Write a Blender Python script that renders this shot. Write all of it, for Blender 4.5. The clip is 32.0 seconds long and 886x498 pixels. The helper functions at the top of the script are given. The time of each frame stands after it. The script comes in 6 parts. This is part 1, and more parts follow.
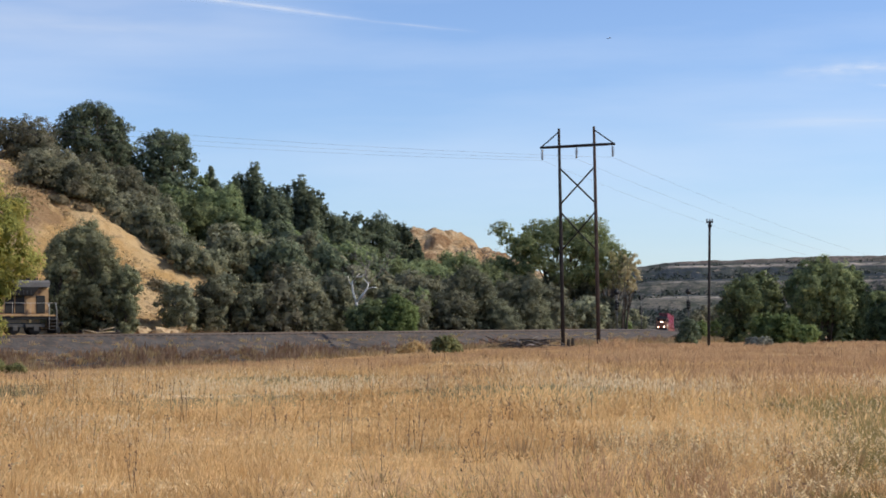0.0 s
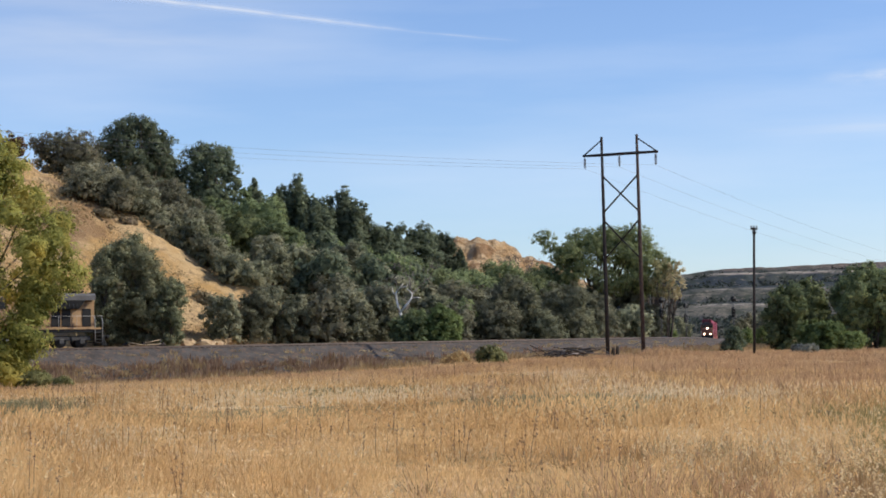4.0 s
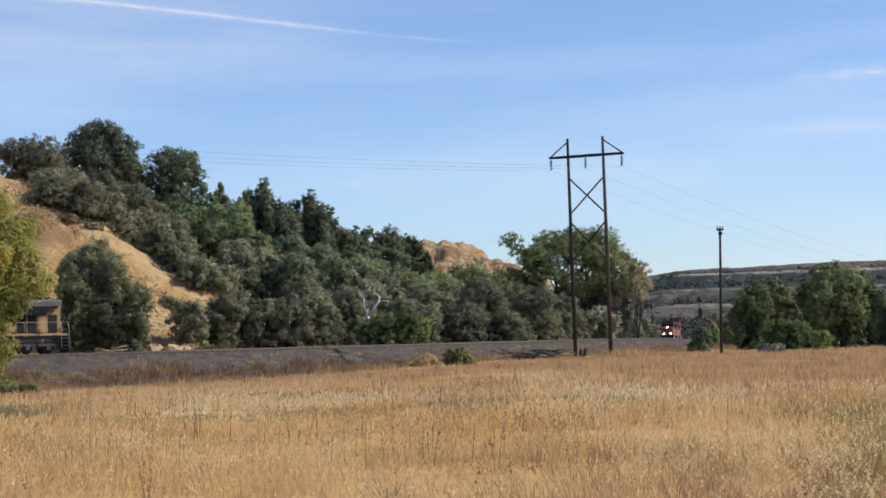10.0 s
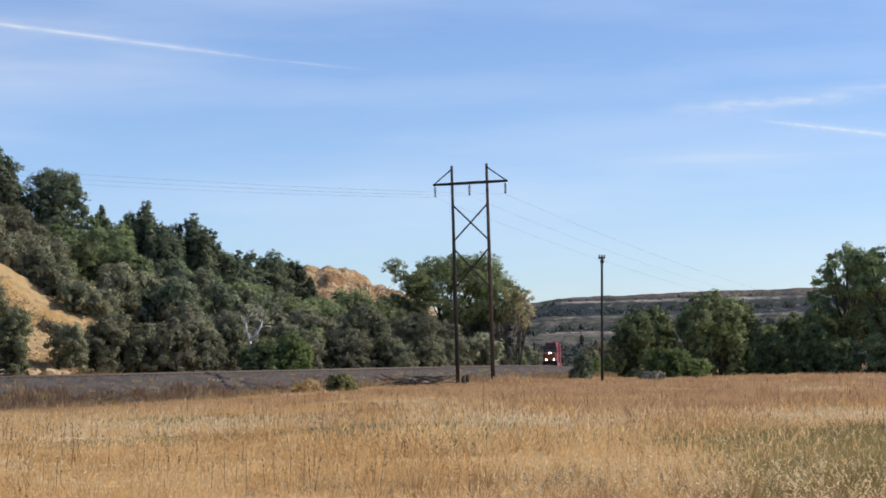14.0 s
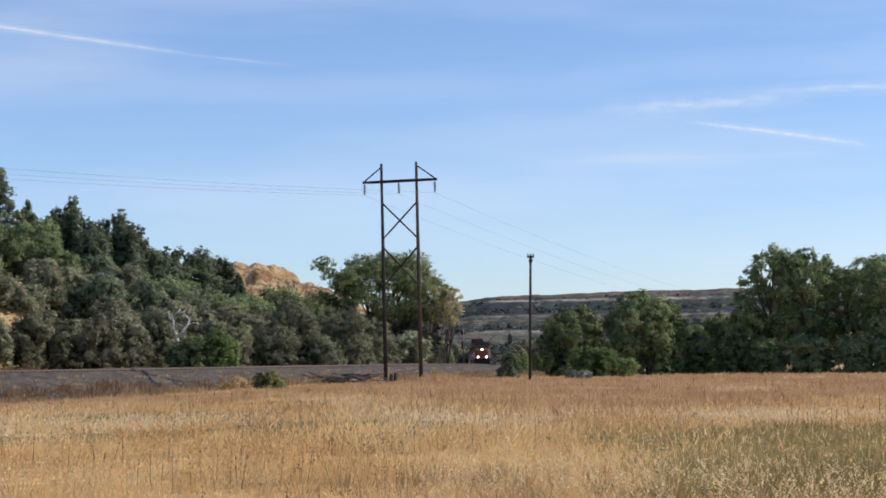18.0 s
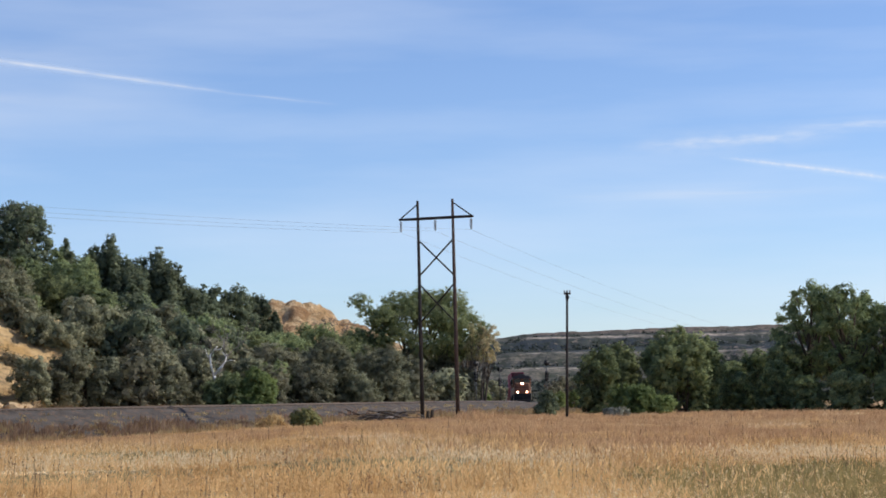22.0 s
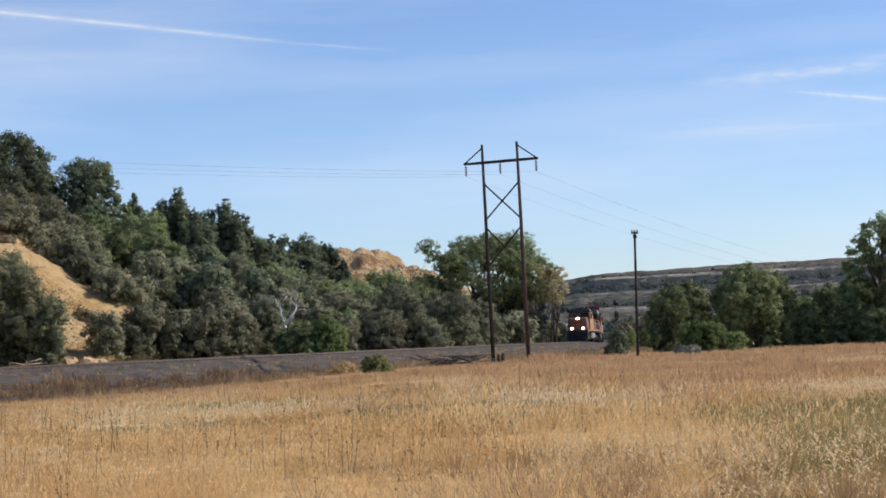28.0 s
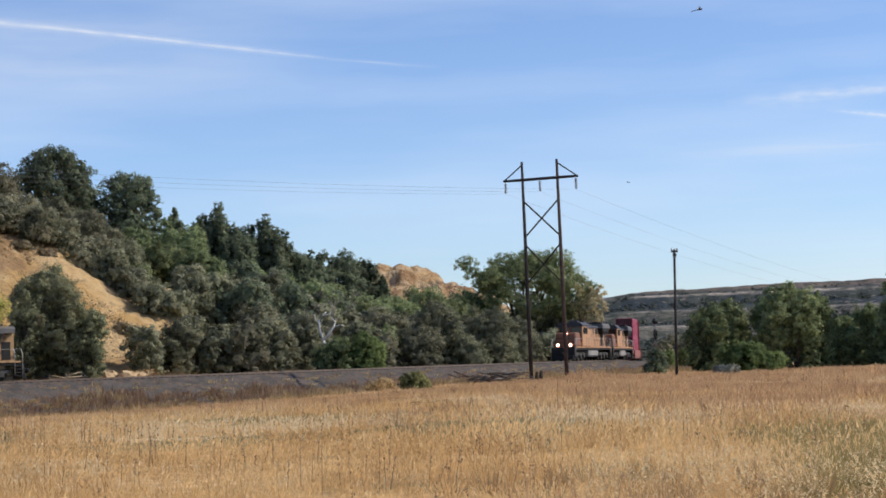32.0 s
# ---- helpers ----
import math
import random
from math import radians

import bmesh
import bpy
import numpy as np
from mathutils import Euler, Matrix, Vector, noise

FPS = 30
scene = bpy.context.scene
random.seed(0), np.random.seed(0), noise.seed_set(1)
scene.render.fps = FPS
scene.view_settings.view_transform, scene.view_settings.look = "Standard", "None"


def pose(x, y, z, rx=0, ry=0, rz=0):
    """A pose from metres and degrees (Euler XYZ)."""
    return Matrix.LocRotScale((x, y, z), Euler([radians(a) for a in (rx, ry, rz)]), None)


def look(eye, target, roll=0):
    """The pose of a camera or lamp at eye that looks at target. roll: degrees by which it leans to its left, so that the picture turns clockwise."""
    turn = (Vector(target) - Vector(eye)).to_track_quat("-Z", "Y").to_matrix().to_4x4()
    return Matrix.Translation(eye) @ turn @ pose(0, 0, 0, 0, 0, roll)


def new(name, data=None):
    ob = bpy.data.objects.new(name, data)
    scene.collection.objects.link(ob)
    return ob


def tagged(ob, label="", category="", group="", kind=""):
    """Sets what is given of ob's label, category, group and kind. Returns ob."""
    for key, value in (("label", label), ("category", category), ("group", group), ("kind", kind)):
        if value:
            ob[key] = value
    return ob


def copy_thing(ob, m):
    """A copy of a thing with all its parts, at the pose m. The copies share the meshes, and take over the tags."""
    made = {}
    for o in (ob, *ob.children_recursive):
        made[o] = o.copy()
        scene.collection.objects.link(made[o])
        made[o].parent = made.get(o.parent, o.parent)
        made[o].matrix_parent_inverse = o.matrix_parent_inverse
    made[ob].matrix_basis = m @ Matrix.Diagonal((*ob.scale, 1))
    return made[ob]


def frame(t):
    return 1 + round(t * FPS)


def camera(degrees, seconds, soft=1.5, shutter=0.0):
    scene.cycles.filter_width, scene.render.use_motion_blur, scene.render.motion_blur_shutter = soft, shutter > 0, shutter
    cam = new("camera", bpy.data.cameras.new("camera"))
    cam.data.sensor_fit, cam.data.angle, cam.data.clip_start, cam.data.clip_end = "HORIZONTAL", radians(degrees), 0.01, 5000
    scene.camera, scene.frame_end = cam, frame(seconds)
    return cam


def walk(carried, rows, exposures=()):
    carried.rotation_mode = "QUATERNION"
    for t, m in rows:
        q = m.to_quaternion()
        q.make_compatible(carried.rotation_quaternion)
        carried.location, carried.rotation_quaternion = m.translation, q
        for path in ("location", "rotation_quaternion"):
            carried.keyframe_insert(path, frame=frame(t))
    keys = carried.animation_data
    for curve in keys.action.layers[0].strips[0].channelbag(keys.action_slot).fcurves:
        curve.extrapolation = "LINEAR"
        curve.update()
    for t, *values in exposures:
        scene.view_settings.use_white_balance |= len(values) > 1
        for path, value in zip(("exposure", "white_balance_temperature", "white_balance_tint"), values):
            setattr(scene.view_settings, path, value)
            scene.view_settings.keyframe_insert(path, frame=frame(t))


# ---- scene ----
# ---------------------------------------------------------------- camera
EYE_Z = 1.7
PATH = [
    (0, 3.468, 2.562, -0.233), (0.5, 3.491, 2.776, -0.311), (1, 3.850, 3.009, -0.392), (1.5, 4.429, 3.130, -0.503),
    (2, 4.650, 3.170, -0.563), (2.5, 4.706, 3.113, -0.572), (4.5, 5.028, 2.595, -0.911), (5, 6.011, 1.656, -0.893),
    (5.5, 6.461, 1.469, -1.009), (6, 6.213, 1.756, -1.128), (6.5, 5.327, 1.863, -0.981), (7, 4.370, 1.888, -0.923),
    (7.5, 3.996, 1.997, -1.055), (8, 3.736, 2.152, -1.131), (8.5, 3.682, 2.413, -1.165), (9, 3.666, 2.671, -1.230),
    (9.5, 3.750, 2.813, -1.200), (10, 3.798, 2.956, -1.227), (10.5, 3.840, 3.080, -1.244), (11, 3.792, 3.275, -1.258),
    (11.5, 3.724, 3.461, -1.268), (12, 3.670, 3.631, -1.263), (12.5, 3.624, 3.731, -1.229), (13, 3.553, 3.706, -1.187),
    (13.5, 2.109, 3.830, -1.131), (14, 0.088, 3.714, -0.896), (14.5, -1.199, 3.467, -0.730), (16.5, -2.282, 3.165, -0.441),
    (17, -2.191, 3.268, -0.439), (17.5, -2.207, 3.444, -0.531), (18, -2.164, 3.628, -0.595), (18.5, -2.101, 3.771, -0.602),
    (19, -1.977, 3.929, -0.690), (19.5, -1.925, 4.039, -0.727), (20, -1.862, 4.179, -0.714), (20.5, -1.762, 4.341, -0.687),
    (21, -1.660, 4.443, -0.782), (21.5, -1.403, 4.578, -0.710), (22, -1.022, 4.811, -0.664), (22.5, -0.883, 5.068, -0.681),
    (23, -0.895, 5.223, -0.791), (23.5, -1.026, 5.306, -0.903), (24, -1.054, 5.303, -0.929), (24.5, -1.024, 5.257, -1.019),
    (26.5, -0.195, 4.910, -1.311), (27, 0.434, 3.769, -1.286), (27.5, 0.883, 3.221, -1.582), (28, 1.137, 3.095, -2.262),
    (28.5, 1.001, 3.044, -2.085), (29, 0.601, 3.279, -2.007), (29.5, 0.761, 3.198, -1.893), (30, 1.091, 3.187, -1.853),
    (30.5, 1.438, 3.255, -1.786), (31, 1.856, 3.403, -1.724), (31.5, 2.137, 3.557, -1.737), (32, 2.358, 3.669, -1.716),
]

def facing(yaw, pitch, roll):
    y, p = radians(yaw), radians(pitch)
    ahead = (-math.sin(y) * math.cos(p), math.cos(y) * math.cos(p), math.sin(p))
    return look((0, 0, EYE_Z), (ahead[0], ahead[1], EYE_Z + ahead[2]), roll)


cam = camera(27.53, 32.0, soft=1.7)
walk(cam, [(t, facing(a, b, c)) for t, a, b, c in PATH], exposures=((0, 0), (17.5, 0), (19, -0.08), (20, -0.12), (21, -0.08), (22, -0.02), (23.5, 0), (32, 0)))

# ---------------------------------------------------------------- sky, sun, exposure
SUN_TURN, SUN_UP = 86.0, 39.0      # degrees from +y towards +x, degrees above the horizon
world = bpy.data.worlds.new("sky")
scene.world = world
world.use_nodes = True
wn = world.node_tree
sky = wn.nodes.new("ShaderNodeTexSky")
sky.sky_type = "NISHITA"
sky.sun_disc = False
sky.sun_elevation, sky.sun_rotation = radians(SUN_UP), radians(SUN_TURN)
sky.air_density, sky.dust_density, sky.ozone_density, sky.altitude = 1.0, 0.6, 2.0, 800
back = wn.nodes["Background"]
back.inputs["Strength"].default_value = 0.132
tint = wn.nodes.new("ShaderNodeMix")
tint.data_type, tint.blend_type = "RGBA", "MULTIPLY"
tint.inputs["Factor"].default_value = 1.0
tint.inputs["B"].default_value = (0.89, 0.97, 1.185, 1)
wn.links.new(sky.outputs[0], tint.inputs["A"])
veil_at = wn.nodes.new("ShaderNodeTexCoord")
veil_map = wn.nodes.new("ShaderNodeMapping")
veil_map.inputs["Scale"].default_value = (1.6, 1.6, 11.0)
veil_map.inputs["Rotation"].default_value = (0.0, 0.05, 0.3)
veil_noise = wn.nodes.new("ShaderNodeTexNoise")
veil_noise.inputs["Scale"].default_value, veil_noise.inputs["Detail"].default_value = 2.2, 6
veil_ramp = wn.nodes.new("ShaderNodeMapRange")
veil_ramp.inputs["From Min"].default_value, veil_ramp.inputs["From Max"].default_value = 0.42, 0.75
veil_ramp.inputs["To Min"].default_value, veil_ramp.inputs["To Max"].default_value = 0.0, 0.30
veil = wn.nodes.new("ShaderNodeMix")
veil.data_type = "RGBA"
veil.inputs["B"].default_value = (6.2, 6.8, 7.9, 1)
wn.links.new(veil_at.outputs["Generated"], veil_map.inputs[0])
wn.links.new(veil_map.outputs[0], veil_noise.inputs["Vector"])
wn.links.new(veil_noise.outputs["Fac"], veil_ramp.inputs["Value"])
wn.links.new(veil_ramp.outputs[0], veil.inputs["Factor"])
wn.links.new(tint.outputs["Result"], veil.inputs["A"])
wn.links.new(veil.outputs["Result"], back.inputs["Color"])
sun = new("sun", bpy.data.lights.new("sun", "SUN"))
sun.data.energy, sun.data.angle, sun.data.color = 4.2, radians(0.5), (1.0, 0.93, 0.82)
sun_way = Vector((math.sin(radians(SUN_TURN)) * math.cos(radians(SUN_UP)), math.cos(radians(SUN_TURN)) * math.cos(radians(SUN_UP)), math.sin(radians(SUN_UP))))
sun.matrix_world = look(sun_way * 100, (0, 0, 0))


# ---------------------------------------------------------------- materials
def nodes_of(name):
    m = bpy.data.materials.new(name)
    m.use_nodes = True
    nt = m.node_tree
    return m, nt, nt.nodes["Principled BSDF"]


def ramp(nt, fac, stops):
    r = nt.nodes.new("ShaderNodeValToRGB")
    e = r.color_ramp.elements
    while len(e) < len(stops):
        e.new(0.5)
    for k, (p, c) in enumerate(stops):
        e[k].position, e[k].color = p, (*c, 1)
    nt.links.new(fac, r.inputs[0])
    return r.outputs[0]


def noise_at(nt, scale, detail=4, stretch=(1, 1, 1), kind="Object", rough=0.55):
    tc = nt.nodes.new("ShaderNodeTexCoord")
    mp = nt.nodes.new("ShaderNodeMapping")
    mp.inputs["Scale"].default_value = stretch
    n = nt.nodes.new("ShaderNodeTexNoise")
    n.inputs["Scale"].default_value, n.inputs["Detail"].default_value, n.inputs["Roughness"].default_value = scale, detail, rough
    nt.links.new(tc.outputs[kind], mp.inputs[0])
    nt.links.new(mp.outputs[0], n.inputs["Vector"])
    return n.outputs["Fac"]


def mixed(nt, fac, a, b, mode="MIX"):
    m = nt.nodes.new("ShaderNodeMix")
    m.data_type, m.blend_type = "RGBA", mode
    for sock, v in ((m.inputs["Factor"], fac), (m.inputs["A"], a), (m.inputs["B"], b)):
        if isinstance(v, (int, float)):
            sock.default_value = v
        elif isinstance(v, tuple):
            sock.default_value = (*v, 1)
        else:
            nt.links.new(v, sock)
    return m.outputs["Result"]


def bumped(nt, bsdf, fac, strength, dist=0.05):
    b = nt.nodes.new("ShaderNodeBump")
    b.inputs["Strength"].default_value, b.inputs["Distance"].default_value = strength, dist
    nt.links.new(fac, b.inputs["Height"])
    nt.links.new(b.outputs[0], bsdf.inputs["Normal"])


def surface(name, dark, light, scale=3.0, rough=0.7, metal=0.0, bump=0.2, fine=40.0, stain=None):
    """A surface that varies between two colours at a coarse and a fine scale, with optional stains."""
    m, nt, p = nodes_of(name)
    coarse, grain = noise_at(nt, scale), noise_at(nt, fine, 3)
    col = ramp(nt, coarse, [(0.3, dark), (0.7, light)])
    col = mixed(nt, 0.35, col, ramp(nt, grain, [(0.3, dark), (0.7, light)]))
    if stain:
        col = mixed(nt, ramp(nt, noise_at(nt, scale * 2.7, 6), [(0.52, (0, 0, 0)), (0.66, (1, 1, 1))]), col, stain)
    nt.links.new(col, p.inputs["Base Color"])
    p.inputs["Roughness"].default_value, p.inputs["Metallic"].default_value = rough, metal
    p.inputs["Specular IOR Level"].default_value = 0.08 if rough > 0.8 else 0.4
    if bump:
        bumped(nt, p, grain, bump)
    return m


def foliage(name, dark, mid, light, sheer=0.3, accent=None, own=(0.82, 1.22), hues=(0.490, 0.512)):
    """Leaves: every leaf has its own shade, clumps differ, and some light comes through."""
    m, nt, p = nodes_of(name)
    geo = nt.nodes.new("ShaderNodeNewGeometry")
    col = ramp(nt, geo.outputs["Random Per Island"], [(0.0, dark), (0.5, mid), (1.0, light)])
    clump = ramp(nt, noise_at(nt, 0.55, 3), [(0.35, dark), (0.65, light)])
    col = mixed(nt, 0.45, col, clump)
    if accent:
        col = mixed(nt, ramp(nt, noise_at(nt, 0.32, 4), [(0.54, (0, 0, 0)), (0.68, (1, 1, 1))]), col, accent)
    info = nt.nodes.new("ShaderNodeObjectInfo")
    hsv = nt.nodes.new("ShaderNodeHueSaturation")
    vary = nt.nodes.new("ShaderNodeMapRange")
    vary.inputs["To Min"].default_value, vary.inputs["To Max"].default_value = own
    nt.links.new(info.outputs["Random"], vary.inputs["Value"])
    nt.links.new(vary.outputs[0], hsv.inputs["Value"])
    turn = nt.nodes.new("ShaderNodeMath")
    turn.operation = "MULTIPLY"
    turn.inputs[1].default_value = 7.31
    wrap = nt.nodes.new("ShaderNodeMath")
    wrap.operation = "FRACT"
    hue = nt.nodes.new("ShaderNodeMapRange")
    hue.inputs["To Min"].default_value, hue.inputs["To Max"].default_value = hues
    nt.links.new(info.outputs["Random"], turn.inputs[0])
    nt.links.new(turn.outputs[0], wrap.inputs[0])
    nt.links.new(wrap.outputs[0], hue.inputs["Value"])
    nt.links.new(hue.outputs[0], hsv.inputs["Hue"])
    nt.links.new(col, hsv.inputs["Color"])
    nt.links.new(hsv.outputs[0], p.inputs["Base Color"])
    p.inputs["Roughness"].default_value = 0.75
    p.inputs["Specular IOR Level"].default_value = 0.1
    tr = nt.nodes.new("ShaderNodeBsdfTranslucent")
    nt.links.new(hsv.outputs[0], tr.inputs["Color"])
    mx = nt.nodes.new("ShaderNodeMixShader")
    mx.inputs[0].default_value = sheer
    nt.links.new(p.outputs[0], mx.inputs[1])
    nt.links.new(tr.outputs[0], mx.inputs[2])
    nt.links.new(mx.outputs[0], nt.nodes["Material Output"].inputs["Surface"])
    return m


STRAW, PALE, RUST, SAGE = (0.78, 0.535, 0.265), (0.92, 0.745, 0.47), (0.53, 0.315, 0.160), (0.40, 0.345, 0.185)


def field_colour(nt):
    """Zones of growth across the field (golden straw, then bleached grass and grey-green weeds, then rusty grass), broken up by patches."""
    def patch(scale, low, high, stretch, most=1.0):
        return ramp(nt, noise_at(nt, scale, 5, stretch, rough=0.6), [(low, (0, 0, 0)), (high, (most,) * 3)])
    tc = nt.nodes.new("ShaderNodeTexCoord")
    sep = nt.nodes.new("ShaderNodeSeparateXYZ")
    nt.links.new(tc.outputs["Object"], sep.inputs[0])
    log = nt.nodes.new("ShaderNodeMath")
    log.operation = "LOGARITHM"
    log.inputs[1].default_value = 10.0
    nt.links.new(sep.outputs["Y"], log.inputs[0])
    zone = nt.nodes.new("ShaderNodeMath")
    zone.operation = "MULTIPLY_ADD"
    zone.inputs[1].default_value = 0.62
    nt.links.new(noise_at(nt, 0.07, 4, (0.6, 1, 1)), zone.inputs[0])
    drift = nt.nodes.new("ShaderNodeMath")
    drift.operation = "MULTIPLY_ADD"
    drift.inputs[1].default_value = 0.011
    nt.links.new(sep.outputs["X"], drift.inputs[0])
    nt.links.new(log.outputs[0], drift.inputs[2])
    nt.links.new(drift.outputs[0], zone.inputs[2])
    unit = nt.nodes.new("ShaderNodeMapRange")
    unit.inputs["From Min"].default_value, unit.inputs["From Max"].default_value = 1.285, 2.685
    nt.links.new(zone.outputs[0], unit.inputs["Value"])
    mid = tuple(0.3 * a + 0.7 * b for a, b in zip(PALE, SAGE))
    rough_gold = tuple(0.85 * a + 0.15 * b for a, b in zip(STRAW, RUST))
    near_gold = tuple(0.5 * a + 0.5 * b for a, b in zip(STRAW, PALE))
    col = ramp(nt, unit.outputs[0], [(0.0, near_gold), (0.18, near_gold), (0.27, STRAW), (0.40, rough_gold), (0.46, mid), (0.53, mid), (0.575, STRAW), (0.62, rough_gold), (0.68, RUST), (1.0, RUST)])
    col = mixed(nt, patch(0.13, 0.53, 0.59, (0.5, 1.1, 1), 0.85), col, PALE)
    col = mixed(nt, patch(0.085, 0.55, 0.61, (0.45, 1.3, 1), 0.85), col, SAGE)
    col = mixed(nt, patch(0.27, 0.56, 0.62, (0.7, 1.0, 1), 0.75), col, SAGE)
    col = mixed(nt, patch(0.36, 0.56, 0.64, (0.8, 1.0, 1), 0.5), col, RUST)
    clump = ramp(nt, noise_at(nt, 0.9, 4, (1, 1, 0.3)), [(0.34, (0.55, 0.49, 0.40)), (0.5, (1, 1, 1)), (0.66, (1.26, 1.23, 1.16))])
    col = mixed(nt, 0.85, col, clump, "MULTIPLY")
    fleck = ramp(nt, noise_at(nt, 2.6, 3, (1, 1, 0.2)), [(0.36, (0.46, 0.40, 0.32)), (0.5, (1, 1, 1)), (0.64, (1.36, 1.33, 1.26))])
    return mixed(nt, 0.85, col, fleck, "MULTIPLY")


def field_material(name):
    m, nt, p = nodes_of(name)
    grain = noise_at(nt, 6.0, 6)
    col = mixed(nt, ramp(nt, grain, [(0.3, (1, 1, 1)), (0.5, (0.3,) * 3)]), field_colour(nt), (0.38, 0.24, 0.11))
    bumped(nt, p, grain, 0.6, 0.2)
    nt.links.new(col, p.inputs["Base Color"])
    p.inputs["Roughness"].default_value, p.inputs["Specular IOR Level"].default_value = 0.85, 0.1
    return m


def growth(name, dark, mid, light):
    """Dry blades: every tuft has its own shade, every blade varies a little on it."""
    m, nt, p = nodes_of(name)
    at = nt.nodes.new("ShaderNodeAttribute")
    at.attribute_name = "tuft"
    col = ramp(nt, at.outputs["Fac"], [(0.0, dark), (0.45, mid), (1.0, light)])
    geo = nt.nodes.new("ShaderNodeNewGeometry")
    col = mixed(nt, 0.35, col, ramp(nt, geo.outputs["Random Per Island"], [(0.0, dark), (0.5, mid), (1.0, light)]))
    nt.links.new(col, p.inputs["Base Color"])
    p.inputs["Roughness"].default_value, p.inputs["Specular IOR Level"].default_value = 0.8, 0.1
    tr = nt.nodes.new("ShaderNodeBsdfTranslucent")
    mx = nt.nodes.new("ShaderNodeMixShader")
    mx.inputs[0].default_value = 0.45
    nt.links.new(col, tr.inputs["Color"])
    nt.links.new(p.outputs[0], mx.inputs[1])
    nt.links.new(tr.outputs[0], mx.inputs[2])
    nt.links.new(mx.outputs[0], nt.nodes["Material Output"].inputs["Surface"])
    return m


M_FIELD = field_material("dry_field_soil")
M_GROWTH = (growth("golden_straw_blades", (0.42, 0.240, 0.096), (0.72, 0.455, 0.206), (0.93, 0.68, 0.355)),
            growth("bleached_blades", (0.60, 0.445, 0.248), (0.81, 0.645, 0.395), (0.93, 0.79, 0.54)),
            growth("rusty_blades", (0.36, 0.205, 0.108), (0.55, 0.345, 0.188), (0.73, 0.50, 0.29)),
            growth("sage_weed_blades", (0.150, 0.146, 0.082), (0.250, 0.234, 0.132), (0.39, 0.35, 0.205)),
            growth("olive_weed_blades", (0.15, 0.125, 0.050), (0.26, 0.215, 0.088), (0.45, 0.36, 0.165)))


def bluff(name, size, bump, gold, pale, brown):
    """Bare slope: golden dry grass and pale soil, brown banks, small dark tufts and rain gullies."""
    m, nt, p = nodes_of(name)

    def patch(scale, low, high, stretch=(1, 1, 1), most=1.0):
        return ramp(nt, noise_at(nt, scale / size, 6, stretch, rough=0.62), [(low, (0, 0, 0)), (high, (most,) * 3)])
    col = mixed(nt, patch(0.16, 0.44, 0.58), gold, pale)
    col = mixed(nt, patch(0.085, 0.50, 0.58, (1, 1, 0.5), 0.85), col, brown)
    col = mixed(nt, patch(0.42, 0.55, 0.64, (1, 1, 0.4), 0.75), col, (0.26, 0.185, 0.115))
    col = mixed(nt, patch(1.3, 0.54, 0.66, (1, 1, 1), 0.6), col, (0.30, 0.21, 0.115))
    nt.links.new(col, p.inputs["Base Color"])
    p.inputs["Roughness"].default_value, p.inputs["Specular IOR Level"].default_value = 0.95, 0.05
    bumped(nt, p, noise_at(nt, 0.55 / size, 8, (1, 1, 0.6), rough=0.7), 1.0, bump)
    return m


M_HILL = bluff("tan_bluff_soil", 1.0, 0.9, (0.49, 0.305, 0.125), (0.58, 0.400, 0.205), (0.27, 0.165, 0.088))
M_KNOLL = bluff("eroded_knoll_soil", 0.62, 2.6, (0.60, 0.375, 0.185), (0.74, 0.54, 0.32), (0.34, 0.190, 0.098))
M_CLAY = surface("pale_clay", (0.38, 0.265, 0.150), (0.50, 0.365, 0.22), 0.4, 0.95, 0, 0.6, 3.0, (0.33, 0.20, 0.11))
M_BALLAST = surface("grey_ballast_stone", (0.045, 0.039, 0.034), (0.135, 0.117, 0.102), 0.8, 0.95, 0, 1.0, 5.0, (0.17, 0.11, 0.072))
M_RAIL = surface("rusty_rail_steel", (0.05, 0.032, 0.024), (0.12, 0.085, 0.065), 2, 0.7, 0.15, 0.1)
M_TIE = surface("creosoted_tie", (0.04, 0.03, 0.022), (0.10, 0.08, 0.06), 5, 0.9)
M_WOOD = surface("weathered_dark_pole", (0.021, 0.019, 0.019), (0.066, 0.058, 0.055), 4, 0.85, 0, 0.5, 30)
M_WOOD_RED = surface("weathered_brown_pole", (0.042, 0.030, 0.027), (0.120, 0.086, 0.074), 4, 0.85, 0, 0.5, 30)
M_BARK = surface("grey_brown_bark", (0.06, 0.045, 0.035), (0.17, 0.14, 0.11), 3, 0.95, 0, 0.8, 18)
M_DEAD = surface("bleached_dead_wood", (0.58, 0.55, 0.50), (0.80, 0.77, 0.72), 3, 0.9, 0, 0.5, 18)
M_YELLOW = surface("faded_yellow_paint", (0.36, 0.19, 0.09), (0.52, 0.29, 0.14), 0.45, 0.55, 0, 0.05, 6, (0.16, 0.085, 0.055))
# yellow paint with the front's shade and a red lamp glow mixed into its colour
M_NOSE = surface("shaded_yellow_front_paint", (0.14, 0.058, 0.034), (0.25, 0.112, 0.062), 0.9, 0.6, 0, 0.05, 8)
M_YELLOW_STAINED = surface("brown_stained_yellow_paint", (0.30, 0.185, 0.085), (0.49, 0.30, 0.14), 0.45, 0.6, 0, 0.05, 6, (0.10, 0.06, 0.04))
M_ROOF = surface("sooty_grey_paint", (0.022, 0.022, 0.025), (0.062, 0.062, 0.066), 0.9, 0.6, 0, 0.05, 8)
